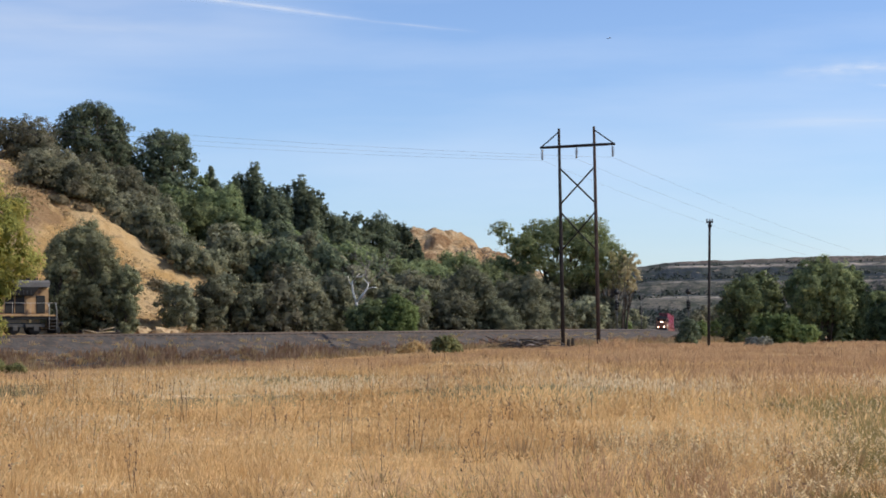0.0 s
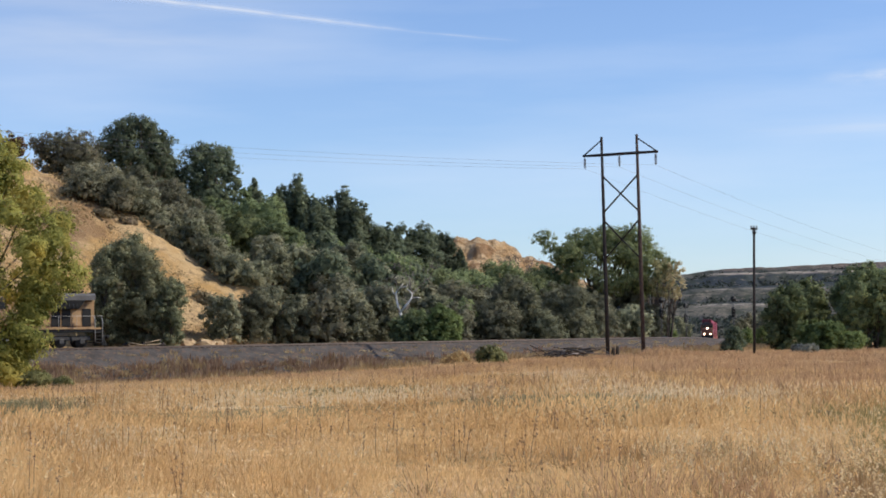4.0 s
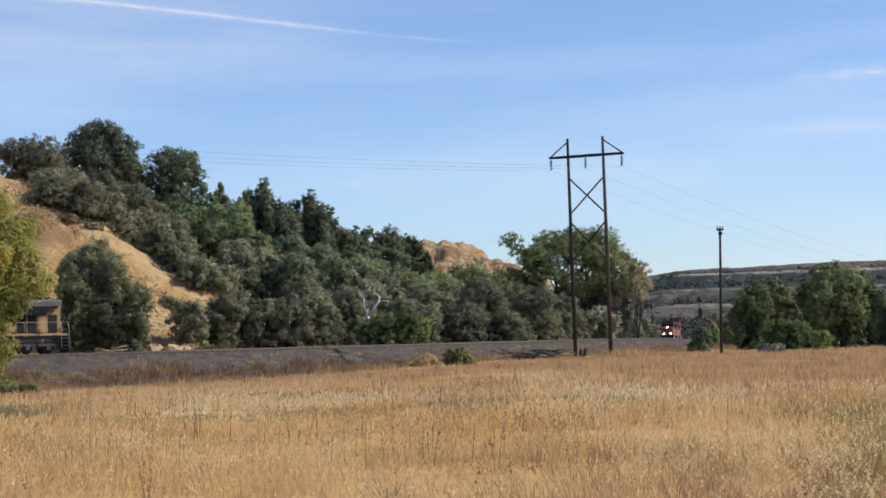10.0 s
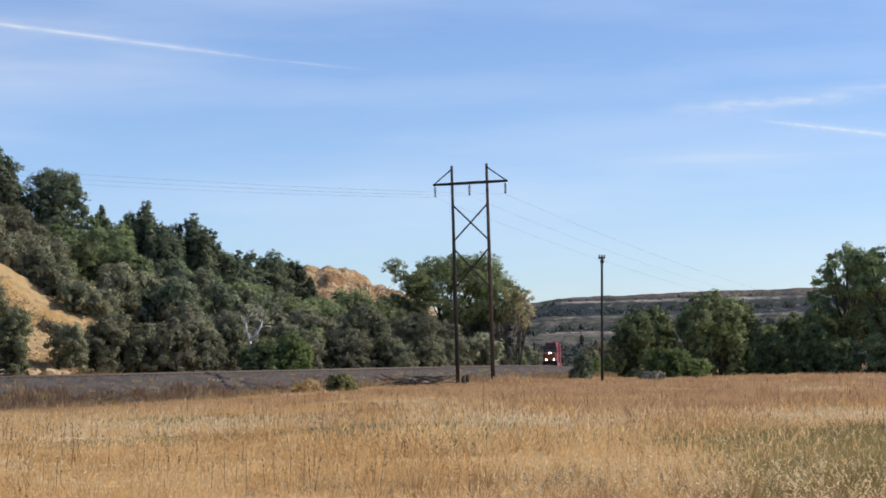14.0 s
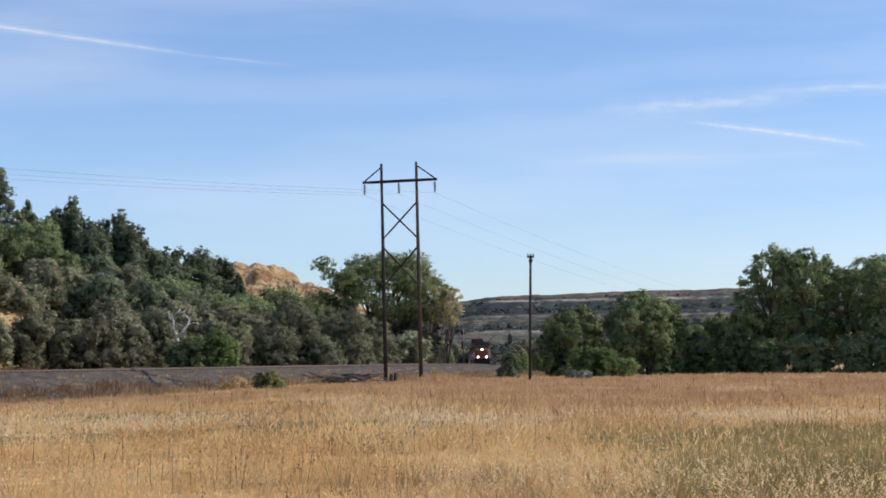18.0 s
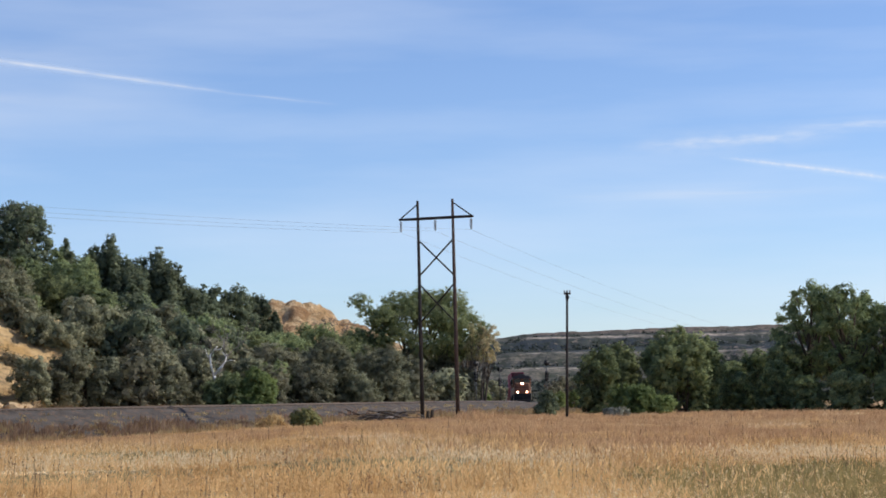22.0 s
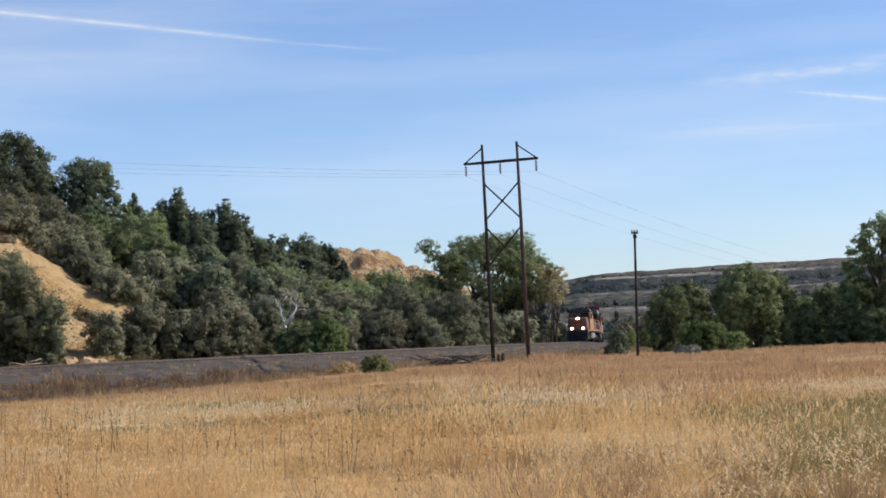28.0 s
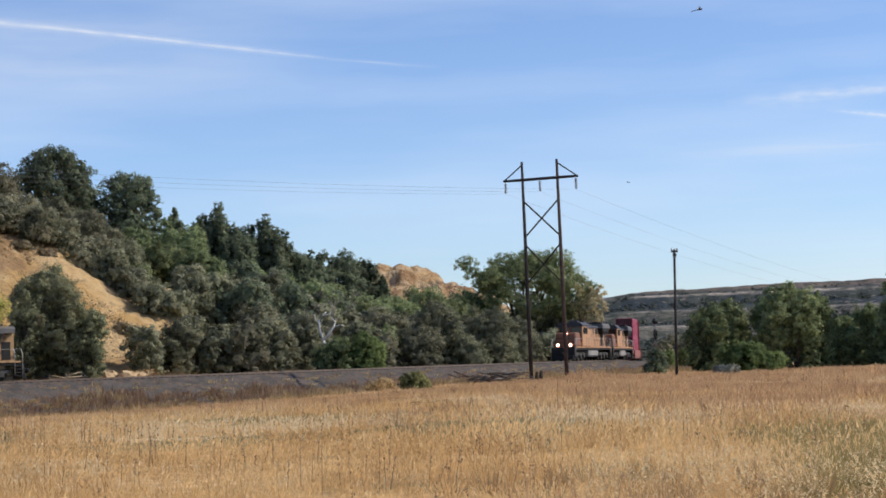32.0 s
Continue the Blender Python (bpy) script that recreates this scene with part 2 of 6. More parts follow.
M_DUSTROOF = surface("dusty_grey_roof_paint", (0.075, 0.070, 0.066), (0.16, 0.15, 0.14), 0.9, 0.6, 0, 0.05, 8)
M_BLACK = surface("grimy_black_steel", (0.007, 0.007, 0.007), (0.026, 0.024, 0.022), 1.5, 0.75, 0.1, 0.1, 12)
M_TRUCK = surface("dusty_grey_truck_steel", (0.028, 0.026, 0.024), (0.105, 0.096, 0.086), 1.5, 0.7, 0.1, 0.1, 12)
M_TANK = surface("dusty_grey_tank_steel", (0.17, 0.16, 0.15), (0.31, 0.29, 0.27), 1.0, 0.7, 0.0, 0.1, 12)
M_RAILWOOD = surface("weathered_tan_board", (0.24, 0.18, 0.12), (0.40, 0.31, 0.21), 3, 0.9, 0, 0.4, 20)
M_HANDRAIL = surface("pale_painted_rail", (0.30, 0.285, 0.265), (0.44, 0.42, 0.39), 3, 0.5)
M_REDBOX = surface("faded_red_container_paint", (0.25, 0.030, 0.062), (0.36, 0.055, 0.105), 0.8, 0.5, 0, 0.05, 9, (0.20, 0.03, 0.05))
# container red with the shade of the end faces put into the colour
M_DOORBOX = surface("shaded_red_door_paint", (0.055, 0.012, 0.016), (0.10, 0.022, 0.028), 0.8, 0.6, 0, 0.05, 9)
M_BROWNBOX = surface("brown_container_paint", (0.20, 0.055, 0.04), (0.30, 0.085, 0.06), 0.8, 0.5, 0, 0.05, 9)
M_SIGNAL = surface("black_signal_paint", (0.010, 0.010, 0.011), (0.03, 0.03, 0.03), 3, 0.5)
M_MAST = surface("dull_mast_paint", (0.07, 0.07, 0.07), (0.15, 0.15, 0.15), 3, 0.6, 0.2)
M_CERAMIC = surface("grey_glazed_insulator", (0.12, 0.11, 0.11), (0.22, 0.21, 0.21), 6, 0.25)
M_WIRE = surface("dull_aluminium_wire", (0.16, 0.16, 0.17), (0.25, 0.25, 0.26), 3, 0.5, 0.6, 0)


def glow(name, colour, strength):
    m, nt, p = nodes_of(name)
    p.inputs["Base Color"].default_value = (*colour, 1)
    p.inputs["Emission Color"].default_value = (*colour, 1)
    p.inputs["Emission Strength"].default_value = strength
    return m


M_LAMP = glow("warm_headlight", (1.0, 0.72, 0.54), 14.0)
# emission that imitates the glare round a lit lens, no lamp of its own
M_HALO = glow("headlight_halo", (1.0, 0.42, 0.26), 2.0)
M_REDLAMP = glow("red_signal_lamp", (1.0, 0.08, 0.04), 2.5)
M_GLASS, _nt, _p = nodes_of("dark_cab_glass")
_p.inputs["Base Color"].default_value, _p.inputs["Roughness"].default_value = (0.01, 0.012, 0.014, 1), 0.06

M_COTTON = foliage("dark_cottonwood_leaves", (0.058, 0.077, 0.054), (0.114, 0.143, 0.092), (0.275, 0.305, 0.18), 0.44)
M_OLIVE = foliage("grey_green_olive_leaves", (0.096, 0.106, 0.067), (0.195, 0.201, 0.123), (0.43, 0.41, 0.265), 0.42, (0.33, 0.295, 0.185), own=(0.68, 1.32), hues=(0.484, 0.512))
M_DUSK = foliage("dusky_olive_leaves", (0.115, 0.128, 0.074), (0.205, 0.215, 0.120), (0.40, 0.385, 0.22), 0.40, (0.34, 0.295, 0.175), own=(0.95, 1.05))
M_GREEN = foliage("green_shrub_leaves", (0.072, 0.100, 0.058), (0.158, 0.200, 0.098), (0.40, 0.44, 0.20), 0.46)
M_BRIGHT = foliage("bright_green_shrub_leaves", (0.090, 0.135, 0.050), (0.185, 0.245, 0.09), (0.32, 0.375, 0.15), 0.45)
M_TURNING = foliage("yellowing_cottonwood_leaves", (0.092, 0.118, 0.056), (0.20, 0.235, 0.108), (0.40, 0.42, 0.20), 0.48, (0.36, 0.36, 0.18), own=(0.98, 1.08))
M_AUTUMN = foliage("yellow_green_autumn_leaves", (0.105, 0.125, 0.036), (0.255, 0.27, 0.074), (0.52, 0.48, 0.14), 0.48, (0.52, 0.42, 0.11), own=(1.0, 1.02), hues=(0.500, 0.503))
M_GOLD = foliage("golden_leaves", (0.34, 0.30, 0.16), (0.53, 0.46, 0.26), (0.70, 0.62, 0.39), 0.5)
M_DULLGOLD = foliage("dull_yellow_brown_leaves", (0.20, 0.20, 0.11), (0.36, 0.33, 0.18), (0.55, 0.47, 0.27), 0.5)
M_FARSCRUB = foliage("dark_juniper_scrub", (0.050, 0.060, 0.050), (0.075, 0.086, 0.068), (0.12, 0.13, 0.098), 0.2)
M_SAGE = foliage("silver_sagebrush_leaves", (0.17, 0.17, 0.13), (0.27, 0.27, 0.21), (0.38, 0.38, 0.30), 0.2)
M_DRYWEED = foliage("dry_brown_weed", (0.22, 0.125, 0.080), (0.39, 0.24, 0.148), (0.58, 0.40, 0.255), 0.5)
M_STRAWWEED = foliage("straw_weed", (0.28, 0.17, 0.08), (0.46, 0.30, 0.15), (0.62, 0.46, 0.26), 0.45)
M_DRYSHRUB = foliage("olive_yellow_leaves", (0.14, 0.14, 0.06), (0.25, 0.24, 0.10), (0.38, 0.35, 0.16), 0.35)
M_SCRUB = foliage("grey_brown_brush", (0.16, 0.125, 0.078), (0.26, 0.205, 0.125), (0.40, 0.32, 0.20), 0.3)
M_SLOPETUFT = foliage("dry_slope_tufts", (0.30, 0.205, 0.105), (0.44, 0.31, 0.165), (0.58, 0.43, 0.24), 0.4)
M_TUFT = foliage("brown_tuft_stems", (0.30, 0.195, 0.085), (0.46, 0.32, 0.15), (0.64, 0.48, 0.25), 0.4)
M_PLUME = foliage("bleached_seed_heads", (0.60, 0.44, 0.22), (0.78, 0.60, 0.33), (0.92, 0.76, 0.48), 0.45, own=(0.95, 1.05), hues=(0.499, 0.501))
M_REDBUSH = foliage("dull_red_shrub_leaves", (0.06, 0.022, 0.016), (0.10, 0.045, 0.028), (0.15, 0.075, 0.045), 0.2)
M_TWIG = foliage("bare_grey_twigs", (0.10, 0.085, 0.075), (0.16, 0.14, 0.125), (0.24, 0.21, 0.19), 0.05)


# ---------------------------------------------------------------- mesh helpers
def mesh_of(name, verts, faces, material, smooth=False, normals=None):
    me = bpy.data.meshes.new(name)
    v = np.asarray(verts, np.float32).reshape(-1, 3)
    me.vertices.add(len(v))
    me.vertices.foreach_set("co", v.ravel())
    if isinstance(faces, np.ndarray):
        n, k = faces.shape
        flat, starts = faces.astype(np.int32).ravel(), np.arange(0, n * k, k, dtype=np.int32)
    else:
        flat = np.fromiter((i for f in faces for i in f), np.int32)
        starts = np.cumsum([0] + [len(f) for f in faces[:-1]]).astype(np.int32)
    me.loops.add(len(flat))
    me.loops.foreach_set("vertex_index", flat)
    me.polygons.add(len(starts))
    me.polygons.foreach_set("loop_start", starts)
    if smooth:
        me.polygons.foreach_set("use_smooth", np.ones(len(starts), bool))
    for m in material if isinstance(material, (list, tuple)) else [material]:
        me.materials.append(m)
    me.update(calc_edges=True)
    me.validate()
    if normals is not None:
        me.attributes.new("custom_normal", "FLOAT_VECTOR", "POINT").data.foreach_set("vector", np.asarray(normals, np.float32).ravel())
        me.update()
    return me


def hung(name, me, parent, label=""):
    ob = new(name, me)
    ob.parent = parent
    if label:
        ob["label"] = label
    return ob


def part(name, bm, material, parent, label=""):
    me = bpy.data.meshes.new(name)
    bm.to_mesh(me)
    bm.free()
    me.materials.append(material)
    return hung(name, me, parent, label)


def box_bm(size, centre, bevel=0.02, taper=None):
    """A bevelled box; taper: scale in (x, y) of its top face."""
    bm = bmesh.new()
    bmesh.ops.create_cube(bm, size=1)
    for v in bm.verts:
        k = taper if taper and v.co.z > 0 else (1, 1)
        v.co = Vector((v.co.x * size[0] * k[0], v.co.y * size[1] * k[1], v.co.z * size[2])) + Vector(centre)
    if bevel:
        bmesh.ops.bevel(bm, geom=bm.edges[:], offset=bevel, segments=1, affect="EDGES")
    return bm


def box(name, size, centre, material, parent, bevel=0.02, label="", taper=None):
    return part(name, box_bm(size, centre, bevel, taper), material, parent, label)


def tube(points, radii, sides=8):
    """Vertices and faces of a tube along points, closed at both ends."""
    pts = [Vector(p) for p in points]
    vs, fs = [], []
    for i, p in enumerate(pts):
        d = (pts[min(i + 1, len(pts) - 1)] - pts[max(i - 1, 0)]).normalized()
        a = d.orthogonal().normalized()
        if abs(d.z) < 0.9:
            a = d.cross(Vector((0, 0, 1))).normalized()
        b = d.cross(a)
        r = radii[i] if isinstance(radii, (list, tuple)) else radii
        for k in range(sides):
            w = 2 * math.pi * k / sides
            vs.append(p + (a * math.cos(w) + b * math.sin(w)) * r)
    for i in range(len(pts) - 1):
        for k in range(sides):
            fs.append((i * sides + k, i * sides + (k + 1) % sides, (i + 1) * sides + (k + 1) % sides, (i + 1) * sides + k))
    fs.append(tuple(range(sides))[::-1])
    fs.append(tuple(range((len(pts) - 1) * sides, len(pts) * sides)))
    return vs, fs


def joined(pieces):
    vs, fs = [], []
    for v, f in pieces:
        n = len(vs)
        vs.extend(v)
        fs.extend(tuple(i + n for i in q) for q in f)
    return vs, fs


def rod(name, points, radii, material, parent, sides=8, label="", smooth=True):
    v, f = tube(points, radii, sides)
    return hung(name, mesh_of(name, v, f, material, smooth), parent, label)


def disc(name, centre, axis, radius, depth, material, parent, sides=14, label=""):
    a = Vector(axis).normalized() * depth / 2
    c = Vector(centre)
    return rod(name, [c - a, c + a], radius, material, parent, sides, label, False)


def empty(name, m=None):
    ob = new(name)
    ob.empty_display_size = 0.2
    if m is not None:
        ob.matrix_basis = m
    return ob


# ---------------------------------------------------------------- the railway's line
def _bend(s):
    """Curvature of the line at s metres: nearly straight, an easy bend, then a tighter one round the bluff."""
    return float(np.interp(s, (-45, -20, 37, 60, 115, 140), (0.0, 1 / 290, 1 / 290, 1 / 115, 1 / 115, 0.0012)))


S0, STEP = -700.0, 1.0
_s = np.arange(S0, 420, STEP)
_head = np.zeros(len(_s))
for _i in range(len(_s)):
    _head[_i] = 0.055 if _i == 0 else _head[_i - 1] + _bend(_s[_i]) * STEP
_px, _py = np.cumsum(-np.sin(_head) * STEP), np.cumsum(-np.cos(_head) * STEP)
_z0 = int(37 - S0)
LINE = np.stack([_px - _px[_z0] + 5.2, _py - _py[_z0] + 219.0], 1)
# the far stretch swings gently to one side and back
_swing = np.interp(_s, (-700, -400, -320, -280, -246, -206, -188, -166, -150, -122, -100, -70, -50, -34, -12, 20, 60), (-14, -4.4, -2.0, -1.0, -0.4, -0.5, 0.0, 1.2, 1.5, 1.2, 0.6, 0.35, 0.0, -0.1, 0.3, 0.3, 0.0))
_swing = np.convolve(np.pad(_swing, 12, mode="edge"), np.hanning(25) / np.hanning(25).sum(), mode="valid")
LINE += np.stack([-_swing * np.cos(_head), _swing * np.sin(_head)], 1)
GRADE_S, GRADE_Z = (-700, -245, -140, -77, -33, 0, 37, 80, 125, 420), (-0.6, 0.34, 0.78, 1.04, 1.38, 1.66, 1.73, 1.63, 1.42, 1.4)


def rail_z(s):
    return np.interp(s, GRADE_S, GRADE_Z)


def on_line(s, side=0.0):
    """A point of the line at s metres, side metres towards its outer side, and its heading."""
    k = (s - S0) / STEP
    i = int(min(len(_s) - 2, max(0, math.floor(k))))
    w = k - i
    x, y = LINE[i] * (1 - w) + LINE[i + 1] * w
    h = _head[i] * (1 - w) + _head[i + 1] * w
    return x + side * math.cos(h), y - side * math.sin(h), h


def line_side(x, y):
    """For arrays of places: distance from the line (inside of the bend positive) and the nearest s."""
    x, y = np.ravel(x), np.ravel(y)
    d, s = np.empty(len(x)), np.empty(len(x))
    for a in range(0, len(x), 4000):
        dx, dy = x[a:a + 4000, None] - LINE[None, ::3, 0], y[a:a + 4000, None] - LINE[None, ::3, 1]
        j = np.argmin(dx * dx + dy * dy, 1)
        k = j * 3
        h = _head[k]
        rows = np.arange(len(j))
        d[a:a + 4000] = -(dx[rows, j] * np.cos(h) - dy[rows, j] * np.sin(h))
        s[a:a + 4000] = _s[k]
    return d, s


def smooth(x):
    x = np.clip(x, 0, 1)
    return x * x * (3 - 2 * x)


HILL_S = np.array([-400, -60, 0, 30, 60, 85, 100, 112, 124, 140, 200, 420])
HILL_H = np.array([1.0, 1.5, 2.5, 5.5, 10.0, 14.5, 20.5, 25.0, 28.5, 30.0, 31.0, 31.0])


def lumps(x, y, scale, seed):
    return np.array([noise.noise((a / scale + seed, b / scale, seed * 0.37)) for a, b in zip(np.ravel(x), np.ravel(y))])


def ground_z(x, y, rough=True):
    """Height of the ground: the field, the dip at the bank's foot, and the bluff inside the bend."""
    x, y = np.ravel(np.asarray(x, float)), np.ravel(np.asarray(y, float))
    d, s = line_side(x, y)
    near = (np.hypot(x, y) < 560)
    field = -1.45 * smooth((y - 35) / 100) * smooth((2 - x) / 40) - 0.1 * smooth((y - 60) / 100)
    inside = smooth((d + 3) / 4.0)
    top = np.interp(s, HILL_S, HILL_H)
    width = 24 + top * 1.15
    hill = rail_z(s) - np.interp(s, (80, 100), (0.95, 0.40)) + top * smooth((d - 9) / width) ** 0.85
    z = np.where(near, field * (1 - inside) + hill * inside, np.where(d > 0, 2.0, -0.6))
    far = smooth((np.hypot(x, y) - 330) / 200)
    z = z * (1 - far) + far * -0.9
    # a bare hill far behind the trees, and a lesser shoulder of it
    knoll = 34 * np.exp(-np.where(x < -42, np.abs((x + 42) / 24) ** 2.6, np.abs((x + 42) / 34) ** 1.8) - ((y - 600) / 60) ** 2) + 11 * np.exp(-(((x + 8) / 19) ** 2 + ((y - 610) / 60) ** 2))
    if rough:
        crag = np.array([noise.fractal((a / 17, c / 17, 0.5), 0.8, 2.1, 4) for a, c in zip(x, y)]) if len(x) > 50 else 0.0
        knoll = knoll * (1 + 0.13 * crag) + smooth(knoll / 8) * (1.4 * np.abs(np.sin(knoll * 0.42 + 2.2 * crag)) + 1.5 * lumps(x, y, 5.0, 2.2) + 1.0 * lumps(x, y, 2.1, 8.3) - 2.6 * np.abs(lumps(x, y * 0.25, 9, 5.1)))
    z = z + knoll
    if rough:
        z = z + inside * near * smooth((d - 12) / 20) * (1.6 * lumps(x, y, 14, 3.1) + 1.3 * lumps(x, y, 5, 7.7) + 0.5 * lumps(x, y, 2.2, 4.4)) + 0.10 * near * lumps(x, y, 9, 1.2)
    return z


def gz(x, y):
    return float(ground_z([x], [y])[0])


# ---------------------------------------------------------------- ground
def build_ground():
    az = np.concatenate([np.concatenate([np.arange(-23, -2, 0.35), np.arange(-2, 9, 0.10), np.arange(9, 24, 0.35)]), np.arange(24, 336.5, 6.0)])
    rr = np.concatenate([[0.0], np.geomspace(3, 100, 34), np.arange(104, 300, 2.6), np.geomspace(302, 520, 34), np.arange(526, 680, 2.2), np.geomspace(684, 760, 6), np.geomspace(800, 4600, 14)])
    a, r = np.meshgrid(np.radians(az), rr)
    x, y = -r * np.sin(a), r * np.cos(a)
    z = ground_z(x, y)
    n, m = a.shape
    i = np.arange(n - 1)[:, None] * m
    j = np.arange(m)[None, :]
    jn = (j + 1) % m
    f = np.stack([i + j, i + m + j, i + m + jn, i + jn], -1).reshape(-1, 4)
    ob = new("ground", mesh_of("ground", np.stack([x.ravel(), y.ravel(), z], 1), f[:, ::-1], [M_FIELD, M_HILL, M_KNOLL], True))
    fx, fy = x.ravel()[f].mean(1), y.ravel()[f].mean(1)
    d, s = line_side(fx, fy)
    ob.data.polygons.foreach_set("material_index", ((d > 1.5) & (fy > 60)).astype(np.int32) * np.where(fy > 430, 2, 1).astype(np.int32))
    return tagged(ob, "dry grass field rising to a bare tan bluff", "ground", kind="structure")


build_ground()


def swept(name, profile, s_from, s_to, step, material, closed=False):
    """A strip with the given (side, height) profile along the line."""
    vs, fs = [], []
    ss = np.arange(s_from, s_to + 0.01, step)
    k = len(profile)
    for s in ss:
        for side, h in profile:
            x, y, _ = on_line(s, side)
            vs.append((x, y, h + rail_z(s)))
    for i in range(len(ss) - 1):
        for j in range(k if closed else k - 1):
            fs.append((i * k + j, i * k + (j + 1) % k, (i + 1) * k + (j + 1) % k, (i + 1) * k + j))
    return mesh_of(name, vs, fs, material)


INNER = -4.6      # the second track's offset
TOP = -0.19
bed = new("track_bed", swept("track_bed", [(10.5, -3.9), (8.2, -2.3), (5.2, -1.15), (2.5, TOP), (-7.2, TOP), (-9.0, -0.75), (-10.5, -1.7)], -420, 380, 2.5, M_BALLAST))
tagged(bed, "grey crushed stone bank that carries two tracks", "track bed", kind="structure")
for side in (0.0, INNER):
    track = tagged(empty("railway_track"), "pair of worn steel rails on dark ties in ballast", "railway track", "railway tracks", "structure")
    for gauge in (-0.72, 0.72):
        c = side + gauge
        hung("rail", swept("rail", [(c - 0.06, TOP), (c - 0.035, 0), (c + 0.035, 0), (c + 0.06, TOP)], -420, 380, 2.5, M_RAIL), track)
    tv, tf = [], []
    for s in np.arange(-120, 150, 0.6):
        x, y, h = on_line(s, side)
        ca, sa = math.cos(h), math.sin(h)
        n = len(tv)
        for z in (rail_z(s) + TOP - 0.1, rail_z(s) + TOP + 0.06):
            for u, v in ((-1.3, -0.12), (1.3, -0.12), (1.3, 0.12), (-1.3, 0.12)):
                tv.append((x + u * ca - v * sa, y - u * sa - v * ca, z))
        tf += [(n + 4, n + 5, n + 6, n + 7), (n, n + 1, n + 5, n + 4), (n + 1, n + 2, n + 6, n + 5), (n + 2, n + 3, n + 7, n + 6), (n + 3, n, n + 4, n + 7)]
    ties = hung("ties", mesh_of("ties", tv, tf, M_TIE), track)
    ties["kind"] = "stuff"


# ---------------------------------------------------------------- trees
def leaves_at(points, normals, size, rng, rough=0.5):
    """Small leaf sprays, one triangle each, at the points and roughly facing the normals."""
    n = len(points)
    nor = normals + rng.normal(0, rough, (n, 3))
    nor[:, 2] += 0.25
    nor /= np.linalg.norm(nor, axis=1, keepdims=True) + 1e-9
    a = np.cross(nor, rng.normal(0, 1, (n, 3)))
    a /= np.linalg.norm(a, axis=1, keepdims=True) + 1e-9
    b = np.cross(nor, a)
    l = size * rng.uniform(0.6, 1.4, (n, 1))
    w = l * rng.uniform(0.4, 0.75, (n, 1))
    q = np.stack([points - a * l * 0.5 - b * w * 0.5, points + a * l * 0.7, points - a * l * 0.3 + b * w * 0.6], 1)
    return q.reshape(-1, 3), np.arange(n * 3).reshape(n, 3)


